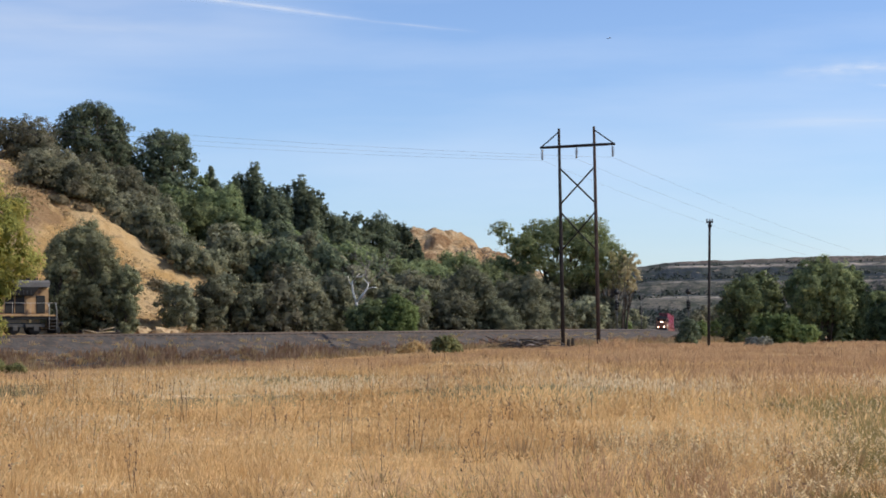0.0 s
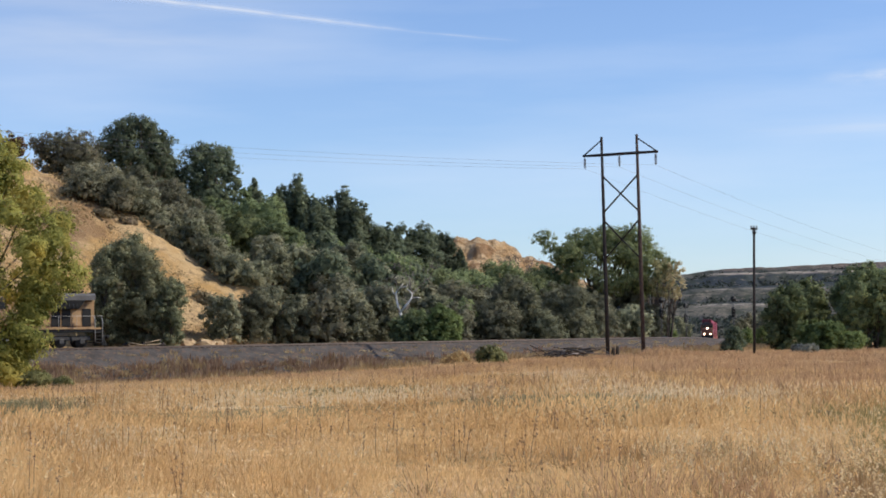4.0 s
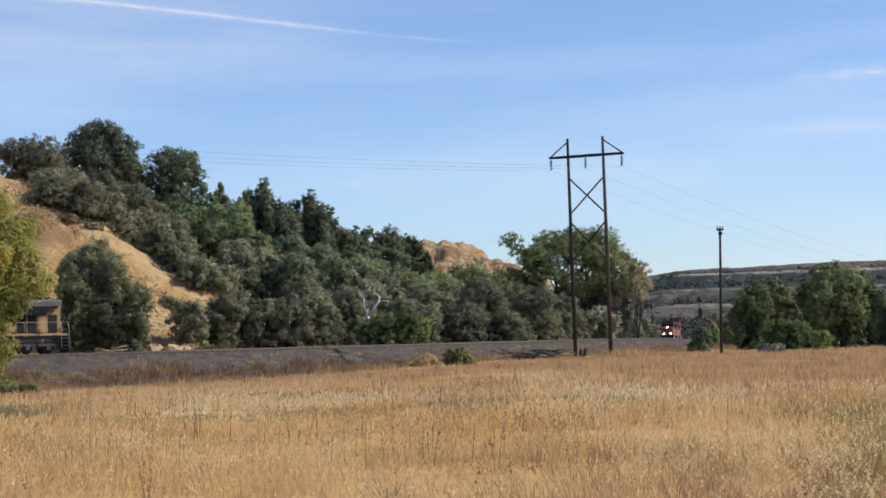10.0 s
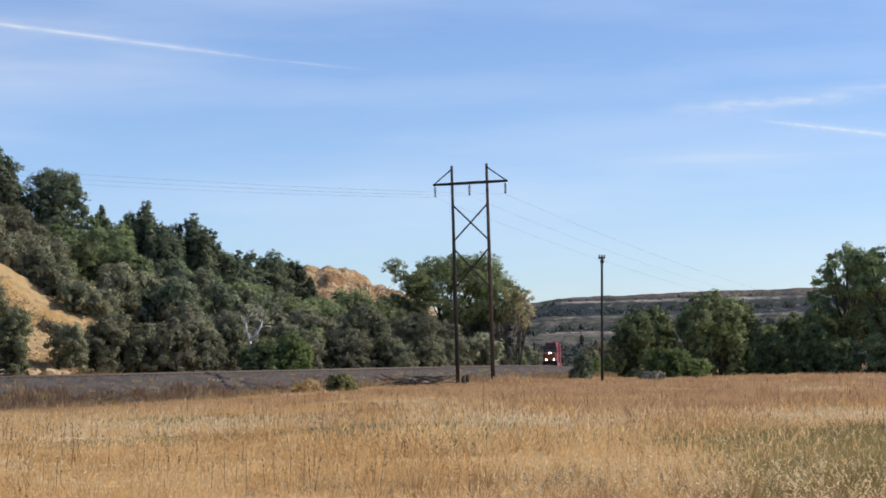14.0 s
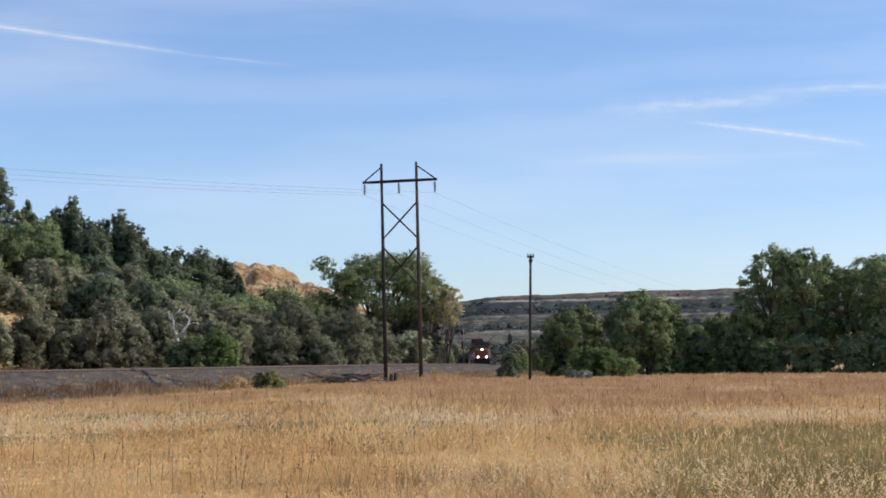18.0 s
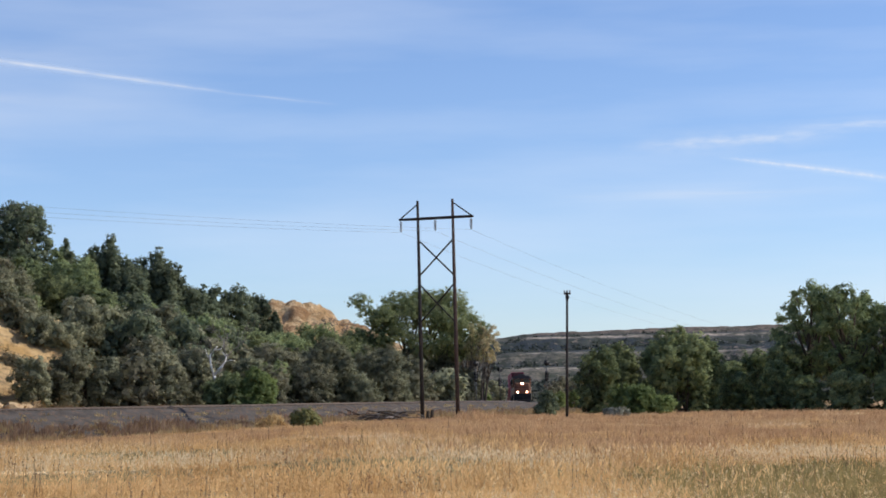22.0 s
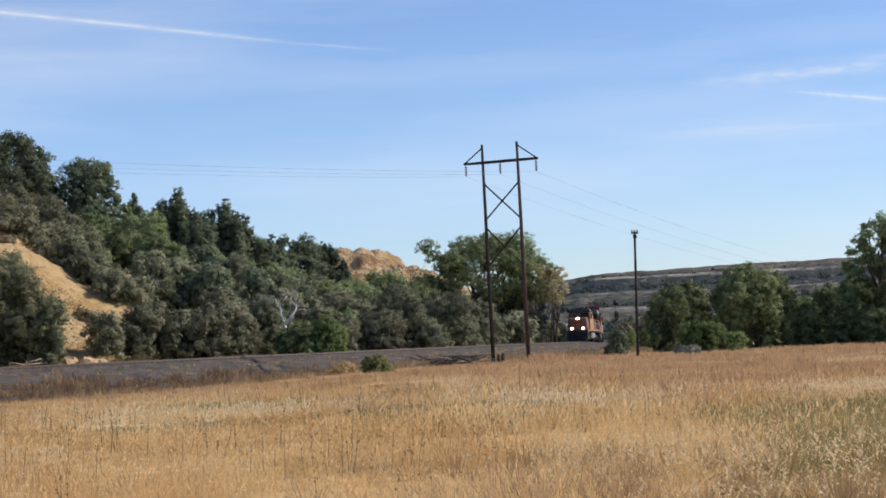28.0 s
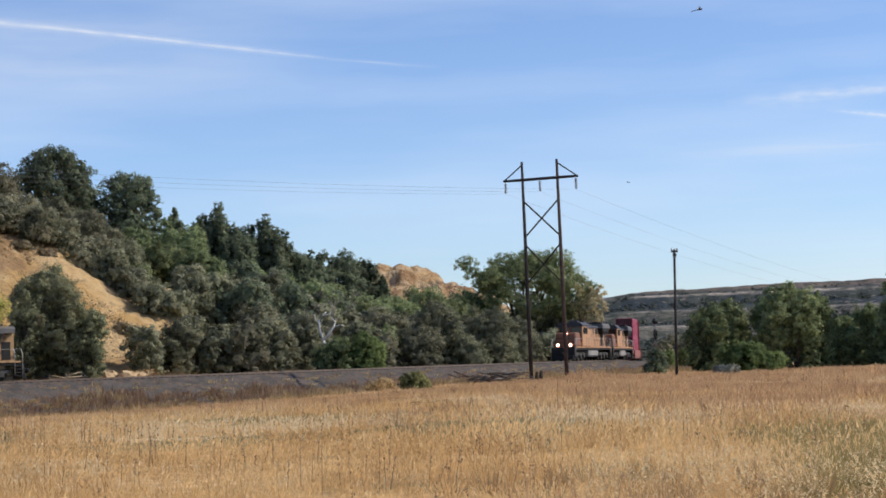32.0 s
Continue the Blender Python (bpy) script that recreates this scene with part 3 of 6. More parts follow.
def lobes_of(rng, kind, w, h):
    """Centres and radii of the clumps of a crown w wide and h high whose foot is at z = 0."""
    out = []

    def ring(n, low, high, r0, r1, width, k0):
        for i in range(n):
            a, u = i * 2.4 + rng.uniform(-0.5, 0.5), (i + 0.5) / n
            z = h * (low + (high - low) * u)
            env = w * 0.5 * width(z / h)
            r = w * rng.uniform(r0, r1)
            k = rng.uniform(k0, 1.14)
            out.append((math.cos(a) * max(0, env - r * 0.7) * k, math.sin(a) * max(0, env - r * 0.7) * k, z, r, r * rng.uniform(0.75, 1.1)))
    slim = min(2.0, max(1.0, h / w))
    if kind == "full":
        ring(int(42 * slim), 0.05, 0.90, 0.08, 0.20, lambda t: max(0.3, 1 - abs((t - 0.48) / 0.60) ** 2.6) ** 0.6, 0.62)
        for i in range(8):
            out.append((rng.normal(0, 0.1) * w, rng.normal(0, 0.1) * w, h * (0.3 + 0.07 * i), w * 0.24, w * 0.2))
        out.append((rng.uniform(-0.1, 0.1) * w, 0, h - w * 0.13, w * 0.18, w * 0.13))
    elif kind == "broad":
        ring(100, 0.03, 0.93, 0.035, 0.085, lambda t: float(np.interp(t, (0, 0.05, 0.15, 0.28, 0.38, 0.46, 0.52, 0.6, 0.71, 0.89, 1), (0.60, 0.66, 0.70, 0.76, 0.80, 0.96, 0.90, 0.82, 0.70, 0.50, 0.20))), 0.74)
        for side in (-1, 1):
            for t, edge in ((0.06, 0.64), (0.14, 0.70), (0.22, 0.76), (0.30, 0.80), (0.37, 0.83), (0.455, 0.99), (0.53, 0.92), (0.62, 0.82), (0.70, 0.74), (0.78, 0.66), (0.86, 0.55), (0.93, 0.36)):
                r = w * rng.uniform(0.05, 0.075)
                out.append((side * (w * 0.5 * edge * rng.uniform(0.96, 1.04) - r), rng.uniform(-0.05, 0.05) * w, t * h, r, r * 0.9))
        for i in range(16):
            out.append((rng.normal(0, 0.06) * w, rng.normal(0, 0.06) * w, h * (0.12 + 0.048 * i), w * 0.15, w * 0.12))
        out.append((0, 0, h - w * 0.08, w * 0.13, w * 0.08))
    elif kind == "spire":
        # upright limbs that end in separate pointed tops
        for i in range(12):
            a, d = i * 2.4 + rng.uniform(-0.4, 0.4), 0.36 * math.sqrt((i + 0.2) / 12)
            peak = h * (1.0 - 0.75 * d ** 1.5 - rng.uniform(0, 0.06) * (i > 0))
            foot = h * rng.uniform(0.08, 0.2)
            steps = max(11, int(8 * h / w))
            for j in range(steps):
                u = j / (steps - 1)
                r = w * (0.155 - 0.080 * u ** 2.0) * rng.uniform(0.85, 1.15)
                k = d * w * (0.85 + 0.22 * u)
                out.append((math.cos(a) * k + rng.normal(0, 0.02) * w, math.sin(a) * k, foot + (peak - foot - r * 1.6) * u, r, r * 1.7))
    elif kind == "dome":
        ring(int(60 * slim), 0.05, 0.95, 0.075, 0.13, lambda t: float(np.interp(t, (0, 0.2, 0.5, 0.75, 0.9, 1), (0.6, 0.85, 1.0, 0.95, 0.74, 0.35))), 0.66)
        for i in range(8):
            out.append((rng.normal(0, 0.1) * w, rng.normal(0, 0.1) * w, h * (0.3 + 0.07 * i), w * 0.24, w * 0.2))
        out.append((rng.uniform(-0.15, 0.15) * w, 0, h - w * 0.11, w * 0.17, w * 0.11))
    elif kind == "umbrella":
        ring(46, 0.42, 0.94, 0.05, 0.115, lambda t: float(np.interp(t, (0.3, 0.42, 0.6, 0.75, 0.88, 1), (0.45, 0.80, 1.0, 0.92, 0.62, 0.25))), 0.5)
        for i in range(14):
            a, d = i * 2.4, 0.34 * math.sqrt((i + 0.5) / 14)
            out.append((math.cos(a) * d * w, math.sin(a) * d * w, h - w * (0.09 + 1.5 * d * d) - rng.uniform(0, 0.02) * w, w * rng.uniform(0.08, 0.12), w * 0.085))
        out += [(-0.47 * w, -0.1 * w, h * 0.87, w * 0.085, w * 0.075), (-0.42 * w, -0.1 * w, h * 0.80, w * 0.07, w * 0.06), (-0.35 * w, -0.05 * w, h * 0.76, w * 0.06, w * 0.06)]
    elif kind == "fan":
        ring(34, 0.55, 0.95, 0.06, 0.13, lambda t: float(np.interp(t, (0.5, 0.62, 0.8, 1), (0.35, 0.75, 1.0, 0.45))), 0.35)
        out.append((0.1 * w, 0, h - w * 0.09, w * 0.12, w * 0.09))
    elif kind == "clumpy":
        ring(int(28 * slim), 0.03, 0.88, 0.11, 0.21, lambda t: float(np.interp(t, (0, 0.2, 0.5, 0.75, 0.9, 1), (0.85, 0.92, 1.0, 0.9, 0.66, 0.3))), 0.70)
        for i in range(6):
            out.append((rng.normal(0, 0.08) * w, rng.normal(0, 0.08) * w, h * (0.25 + 0.09 * i), w * 0.22, w * 0.19))
        out.append((rng.uniform(-0.15, 0.15) * w, 0, h - w * 0.12, w * 0.16, w * 0.12))
    elif kind == "poplar":
        ring(24, 0.12, 0.93, 0.14, 0.24, lambda t: 1.02 - 0.95 * abs(t - 0.34) ** 1.25, 0.5)
        out.append((0, 0, h * 0.95, w * 0.12, h * 0.06))
    elif kind == "bush":
        ring(40, 0.10, 0.84, 0.10, 0.18, lambda t: math.sqrt(max(0.1, 1 - ((t - 0.30) / 0.74) ** 2)), 0.65)
        out.append((0, 0, h * 0.86, w * 0.17, h * 0.14))
    elif kind == "round":
        ring(int(46 * slim), 0.06, 0.90, 0.09, 0.17, lambda t: max(0.25, 1 - abs((t - 0.45) / 0.62) ** 2.4) ** 0.6, 0.55)
        out.append((rng.uniform(-0.1, 0.1) * w, 0, h - w * 0.12, w * 0.16, w * 0.12))
    else:
        ring(44, 0.28, 0.92, 0.06, 0.15, lambda t: max(0.2, 1 - abs((t - 0.66) / 0.42) ** 2.2) ** 0.6, 0.5)
        out.append((0, 0, h - w * 0.11, w * 0.15, w * 0.11))
    if kind in ("full", "clumpy"):
        for i in range(11):
            r = w * rng.uniform(0.035, 0.06)
            a, d = rng.uniform(0, 6.28), rng.uniform(0.05, 0.36) * w
            out.append((math.cos(a) * d, math.sin(a) * d, h * (1.0 - 0.7 * (d / w) ** 1.2) - r * 1.5, r, r * 2.2))
    out = np.array(out)
    if kind not in ("broad", "umbrella", "fan", "poplar", "dome", "spire"):
        # no two grow alike: the crown leans, one side thins out, the clumps are stretched
        u = out[:, 2] / h
        lean, way = rng.uniform(-0.22, 0.22), rng.uniform(0, 6.28)
        out[:, 0] += lean * w * (u - 0.4)
        swell = 1 + 0.22 * np.sin(np.arctan2(out[:, 1], out[:, 0]) + way) + 0.14 * np.sin(7 * u + way)
        out[:, 0] *= swell
        out[:, 1] *= swell
        out[:, 4] *= rng.uniform(0.9, 1.35)
        out = out[rng.uniform(0, 1, len(out)) > 0.12]
    return out


def crown_mesh(rng, lobes, leaf, cover, material, name="crown", soft=0.52):
    """Leaves gathered into sprays on the outside of every lobe, with larger, sparser ones inside; soft: how far a leaf shades with its clump."""
    pts, nors, big = [], [], []
    mid = (lobes[:, :3] * lobes[:, 3:4]).sum(0) / lobes[:, 3].sum()
    for x, y, z, r, rz in lobes:
        n = int(cover * 4 * math.pi * r * rz / (leaf * leaf * 0.40))
        k = max(9, int(4 * math.pi * r * rz / 0.8))
        c = rng.normal(0, 1, (k, 3))
        c /= np.linalg.norm(c, axis=1, keepdims=True)
        c = c[c[:, 2] > -0.55]
        reach = rng.uniform(0.74, 1.17, (len(c), 1))
        pick = rng.integers(0, len(c), n)
        spray = 0.20 * min(r, 0.9) + 0.03
        d = rng.normal(0, 1, (n, 3))
        v = c[pick] + 0.28 * d
        v /= np.linalg.norm(v, axis=1, keepdims=True)
        p = c[pick] * reach[pick] * (r, r, rz) + d * spray * (1, 1, 0.8)
        pts.append(p + (x, y, z))
        nors.append(v)
        m = max(8, n // 14)
        u = rng.normal(0, 1, (m, 3))
        u /= np.linalg.norm(u, axis=1, keepdims=True)
        big.append((u * rng.uniform(0.25, 0.66, (m, 1)) * (r, r, rz) + (x, y, z), u))
    p, nrm = np.concatenate(pts), np.concatenate(nors)
    inner = np.zeros(len(p), int)
    for x, y, z, r, rz in lobes:
        inner += (((p - (x, y, z)) / (r * 0.68, r * 0.68, rz * 0.68)) ** 2).sum(1) < 1
    keep = inner < 1
    p = np.concatenate([p[keep]] + [a for a, _ in big])
    nrm = np.concatenate([nrm[keep]] + [a for _, a in big])
    size = np.full((len(p), 1), leaf)
    size[keep.sum():] *= 2.3
    q, f = leaves_at(p, nrm, size, rng, 0.42)
    out = p - mid
    out /= np.linalg.norm(out, axis=1, keepdims=True) + 1e-6
    own = np.cross(q[1::3] - q[0::3], q[2::3] - q[0::3])
    own /= np.linalg.norm(own, axis=1, keepdims=True) + 1e-9
    shade = soft * (0.72 * nrm + 0.28 * out) + (1 - soft) * own
    shade /= np.linalg.norm(shade, axis=1, keepdims=True) + 1e-9
    q[:, 2] = np.maximum(q[:, 2], 0.02)
    return mesh_of(name, q, f, material, True, np.repeat(shade, 3, 0))


def plant(name, label, category, kind, x, y, top, w, leafmat, leaf=0.34, cover=1.0, group="", lean=0.0, extra=None, bark=None):
    """A tree or shrub with trunk, limbs and a crown, its top at the height top."""
    rng = np.random.default_rng(int(abs(x * 131 + y * 17 + w * 7)) + 5)
    base = min(gz(x, y), gz(x - w * 0.2, y), gz(x + w * 0.2, y)) - 0.05
    h = max(0.8, top - base)
    ob = empty(name, pose(x, y, base, 0, lean, 0))
    tagged(ob, label, category, group)
    lobes = lobes_of(rng, kind, w, h)
    pieces = []
    stems = 1 if kind in ("tree", "poplar") else 3 if kind in ("umbrella", "fan") else 4
    for k in range(stems):
        a = k * 1.7 + rng.uniform(0, 1)
        off = 0 if stems == 1 else w * 0.06
        r0 = (0.035 * h if stems == 1 else 0.018 * h) * rng.uniform(0.8, 1.1)
        p0 = Vector((math.cos(a) * off, math.sin(a) * off, -0.3))
        p2 = Vector((math.cos(a) * w * (0.03 if stems == 1 else 0.16), math.sin(a) * w * (0.03 if stems == 1 else 0.16), h * (0.72 if stems == 1 else 0.55)))
        mid = (p0 + p2) / 2 + Vector((rng.uniform(-1, 1), rng.uniform(-1, 1), 0)) * w * 0.02
        pieces.append(tube([p0, mid, p2], [r0, r0 * 0.7, r0 * 0.25], 7))
        for i in range(k, len(lobes), stems * (2 if len(lobes) > 12 else 1)):
            c = Vector(lobes[i][:3])
            t = min(0.9, max(0.15, (c.z / h) * 0.75))
            st = p0.lerp(p2, t)
            m = st.lerp(c, 0.5) + Vector((0, 0, -0.04 * h))
            pieces.append(tube([st, m, c], [r0 * 0.45 * (1.1 - t), r0 * 0.28, r0 * 0.1], 5))
    v, f = joined(pieces)
    hung("trunk", mesh_of("trunk", v, f, bark or M_BARK, True), ob)
    hung("crown", crown_mesh(rng, lobes, leaf, cover, leafmat), ob)
    return ob



COTTON = [
    (-58.2, 224.6, 30.7, 10.9), (-49.5, 229.7, 27.6, 9.1), (-39.4, 234.7, 24.0, 7.3), (-32.9, 233.7, 22.1, 7.4), (-55.0, 229.5, 26.8, 5.2),
    (-22.0, 261.1, 17.5, 5.2), (-28.7, 248.3, 18.3, 6.2), (-24.3, 254.8, 18.1, 5.6), (-45.0, 235.7, 23.6, 3.8), (-35.4, 225.2, 19.7, 6.4),
    (-30.2, 238.1, 17.7, 6.0), (-41.3, 232.4, 22.0, 4.6), (-35.6, 231.3, 20.5, 5.1), (-31.6, 235.9, 20.5, 5.2), (-26.8, 252.6, 18.2, 6.3),
    (-28.3, 236.3, 16.9, 5.2), (-55.4, 227.4, 29.1, 4.4), (-19.8, 261.3, 15.2, 3.6),
]
GREENS = [
    (-47.3, 216.9, 19.4, 7.6), (-42.5, 213.8, 17.0, 8.2), (-37.9, 210.6, 15.0, 8.0), (-41.3, 222.2, 18.9, 7.8), (-33.8, 219.4, 14.3, 7.6),
    (-30.3, 224.0, 13.8, 7.8), (-25.4, 238.6, 12.9, 8.2), (-18.0, 249.4, 10.8, 8.6), (-14.7, 261.6, 12.8, 7.4), (-10.1, 267.8, 11.3, 10.1),
    (-44.4, 200.1, 14.2, 5.8), (-21.8, 239.0, 10.5, 6.8), (-6.7, 303.9, 13.9, 10.4), (-44.5, 226.6, 21.4, 5.2), (-41.6, 228.4, 20.6, 4.4),
]
OLIVES = [
    (-61.6, 207.0, 26.6, 9.1), (-55.0, 208.9, 22.5, 8.8), (-49.9, 206.0, 20.5, 8.0), (-45.2, 201.0, 16.8, 6.4), (-57.5, 202.0, 22.4, 7.2),
    (-42.4, 195.5, 12.6, 5.6), (-36.1, 196.7, 13.3, 5.0), (-36.7, 190.5, 10.4, 5.5), (-31.4, 203.6, 11.3, 6.4), (-33.6, 201.2, 12.1, 5.1),
    (-26.4, 204.3, 8.8, 5.8), (-28.1, 194.0, 8.8, 5.5), (-48.1, 194.1, 15.8, 5.0), (-0.2, 304.0, 11.2, 7.6), (5.4, 306.0, 9.4, 6.7),
    (-54.6, 190.6, 20.3, 4.7), (-51.9, 191.9, 19.9, 4.9), (-49.6, 195.1, 18.9, 4.9), (-47.1, 196.2, 17.1, 4.6), (-43.9, 192.9, 14.9, 4.2),
    (-41.3, 191.4, 13.1, 3.9), (-38.6, 188.9, 11.0, 3.7), (9.0, 299.9, 7.3, 5.6), (-34.8, 194.9, 12.1, 4.0), (-28.8, 208.0, 12.8, 5.2),
]
LOW_OLIVES = [
    (-35.8, 172.3, 6.3, 3.7), (-33.3, 174.9, 6.8, 3.7), (-31.9, 177.1, 7.5, 3.4), (-29.7, 177.5, 6.2, 4.2), (-25.7, 181.2, 7.0, 5.3),
    (-22.3, 185.7, 7.5, 4.1), (-14.4, 203.5, 7.9, 5.4), (-9.4, 205.8, 8.7, 6.4), (-4.1, 212.0, 8.0, 6.3), (-0.8, 220.0, 7.3, 5.8),
    (-15.4, 195.4, 5.3, 4.9), (-11.2, 197.7, 5.8, 5.2), (-6.3, 205.9, 5.2, 5.2), (-2.2, 214.0, 4.6, 4.7), (-28.1, 179.8, 5.8, 3.8),
    (-23.9, 182.4, 6.2, 3.6), (-20.5, 186.9, 4.9, 2.9), (-17.4, 197.2, 6.8, 3.7),
]
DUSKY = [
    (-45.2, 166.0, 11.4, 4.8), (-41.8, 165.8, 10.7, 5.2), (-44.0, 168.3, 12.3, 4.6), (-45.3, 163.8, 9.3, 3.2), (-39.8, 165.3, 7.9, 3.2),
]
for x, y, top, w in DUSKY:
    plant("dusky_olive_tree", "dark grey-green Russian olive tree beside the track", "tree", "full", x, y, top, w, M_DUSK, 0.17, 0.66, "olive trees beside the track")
for x, y, top, w in COTTON:
    plant("cottonwood_tree", "dark green cottonwood tree on the bluff", "tree", "dome" if w > 8 else "spire" if top > 18.25 or w < 4 else "full", x, y, top, w, M_COTTON, 0.29, 0.72, "cottonwoods on the bluff")
for x, y, top, w in GREENS:
    plant("green_tree", "dense green broadleaf tree on the slope", "tree", "clumpy", x, y, top, w, M_GREEN, 0.295, 0.8, "green trees on the slope")
for x, y, top, w in OLIVES:
    plant("olive_tree", "grey-green Russian olive tree on the slope", "tree", "clumpy", x, y, top, w, M_OLIVE, 0.255, 0.78, "olive trees on the slope")
for x, y, top, w in LOW_OLIVES:
    plant("olive_bush", "grey-green olive bush beside the tracks", "bush", "clumpy" if int(x * 7) % 2 else "full", x, y, top, w, M_OLIVE, 0.21, 0.78, "olive bushes beside the tracks")
BRIGHTS = [
    (-16.0, 182.4, 5.4, 2.3), (-14.9, 183.6, 4.6, 2.2), (-16.7, 181.9, 4.2, 2.0),
]
for x, y, top, w in BRIGHTS:
    plant("green_bush", "fresh green leafy bush among the olives", "bush", "full", x, y, top, w, M_BRIGHT, 0.20, 0.95, "green bushes beside the tracks")
for x, y, top, w in ((-17.9, 181.8, 4.9, 3.2), (-19.8, 181.4, 3.9, 2.4)):
    plant("green_bush", "dark green leafy bush among the olives", "bush", "clumpy", x, y, top, w, M_GREEN, 0.20, 0.85, "green bushes beside the tracks")
# the wood that covers the bluff between them
_rng = np.random.default_rng(21)
for s_at in np.arange(-30, 104, 7.5):
    for depth in np.arange(13, 62, 8.5):
        s_here, d_here = s_at + _rng.uniform(-3, 3), depth + _rng.uniform(-3, 3)
        x, y, _h = on_line(s_here, -d_here)
        if math.degrees(math.atan2(-x, y)) > 10.2 - max(0, 25 - depth) * 0.1 or depth > 30 + s_at * 0.4:
            continue
        g = gz(x, y)
        pick = _rng.uniform(0, 1) + (0.25 if depth > 32 else -0.1)
        if pick > 0.62 and s_at > 18:
            plant("cottonwood_tree", "dark green cottonwood tree on the bluff", "tree", "round", x, y, g + _rng.uniform(4.5, 6.5), _rng.uniform(6, 8.5), M_COTTON, 0.52, 0.6, "cottonwoods on the bluff")
        elif pick > 0.34 and s_at > 18:
            plant("green_tree", "dense green broadleaf tree on the slope", "tree", "round", x, y, g + _rng.uniform(4, 6), _rng.uniform(5.5, 8), M_GREEN, 0.52, 0.6, "green trees on the slope")
        else:
            plant("olive_tree", "grey-green Russian olive tree on the slope", "tree", "round", x, y, g + _rng.uniform(3.5, 5.5), _rng.uniform(5, 7.5), M_OLIVE, 0.48, 0.6, "olive trees on the slope")
# the broad cottonwood beyond the pylon, its tips turning gold
x, y, top, w = (1.9, 308.0, 21.0, 22.7)
plant("broad_cottonwood", "broad green cottonwood with thin outer limbs", "tree", "umbrella", x, y, top, w, M_TURNING, 0.28, 0.62)
x, y, top, w = (9.8, 303.8, 16.0, 9.5)
plant("turning_cottonwood", "cottonwood with leaves turning gold at the tips", "tree", "fan", x, y, top, w, M_TURNING, 0.28, 0.55)
# beside the field
x, y, top, w = (14.4, 195.5, 2.9, 2.1)
plant("green_shrub", "dark green leafy shrub beside the utility pole", "shrub", "bush", x, y, top, w * 1.15, M_COTTON, 0.18, 0.9)
x, y, top, w = (-27.6, 73.0, 11.1, 12.7)
plant("autumn_tree", "full yellow-green tree turning in autumn at the field's edge", "tree", "broad", x, y, top, w, M_AUTUMN, 0.135, 0.85)
RIGHT = [
    (22.5, 220.9, 8.1, 4.9), (26.8, 228.4, 8.7, 5.0), (33.3, 223.5, 10.4, 7.1), (31.0, 229.9, 9.5, 5.8), (36.7, 225.0, 9.3, 5.0),
    (40.6, 232.5, 6.3, 4.4), (45.1, 235.7, 7.8, 5.2), (49.7, 226.6, 16.1, 8.0), (53.1, 219.7, 15.2, 7.1), (54.1, 231.8, 15.1, 6.7),
    (58.3, 222.5, 14.3, 8.6), (63.4, 216.9, 14.1, 9.9), (46.6, 224.6, 8.6, 4.9), (69.7, 219.2, 13.5, 10.1), (41.5, 228.3, 4.9, 4.3),
    (44.7, 221.5, 6.2, 4.2), (51.6, 215.6, 4.6, 5.6), (56.6, 213.4, 4.4, 6.0), (61.6, 211.2, 4.2, 6.0), (66.6, 210.2, 4.6, 6.2), (47.6, 217.4, 4.4, 4.6),
]
for x, y, top, w in RIGHT:
    plant("grove_tree", "dark green broadleaf tree of a grove at the field's far edge", "tree", "tree" if top > 13 else "clumpy", x, y, top, w * (1.18 if top > 13 else 1), M_GREEN, 0.29, 0.85 if top > 13 else 0.78, "grove at the field's edge")
SHRUBS = [
    (23.5, 203.6, 3.3, 3.8), (25.5, 201.4, 3.1, 3.8), (27.6, 201.1, 2.1, 2.9),
]
for x, y, top, w in SHRUBS:
    plant("green_shrub", "bright green leafy shrub at the field's far edge", "shrub", "bush", x, y, top, w, M_BRIGHT, 0.20, 0.95, "shrubs at the field's edge")


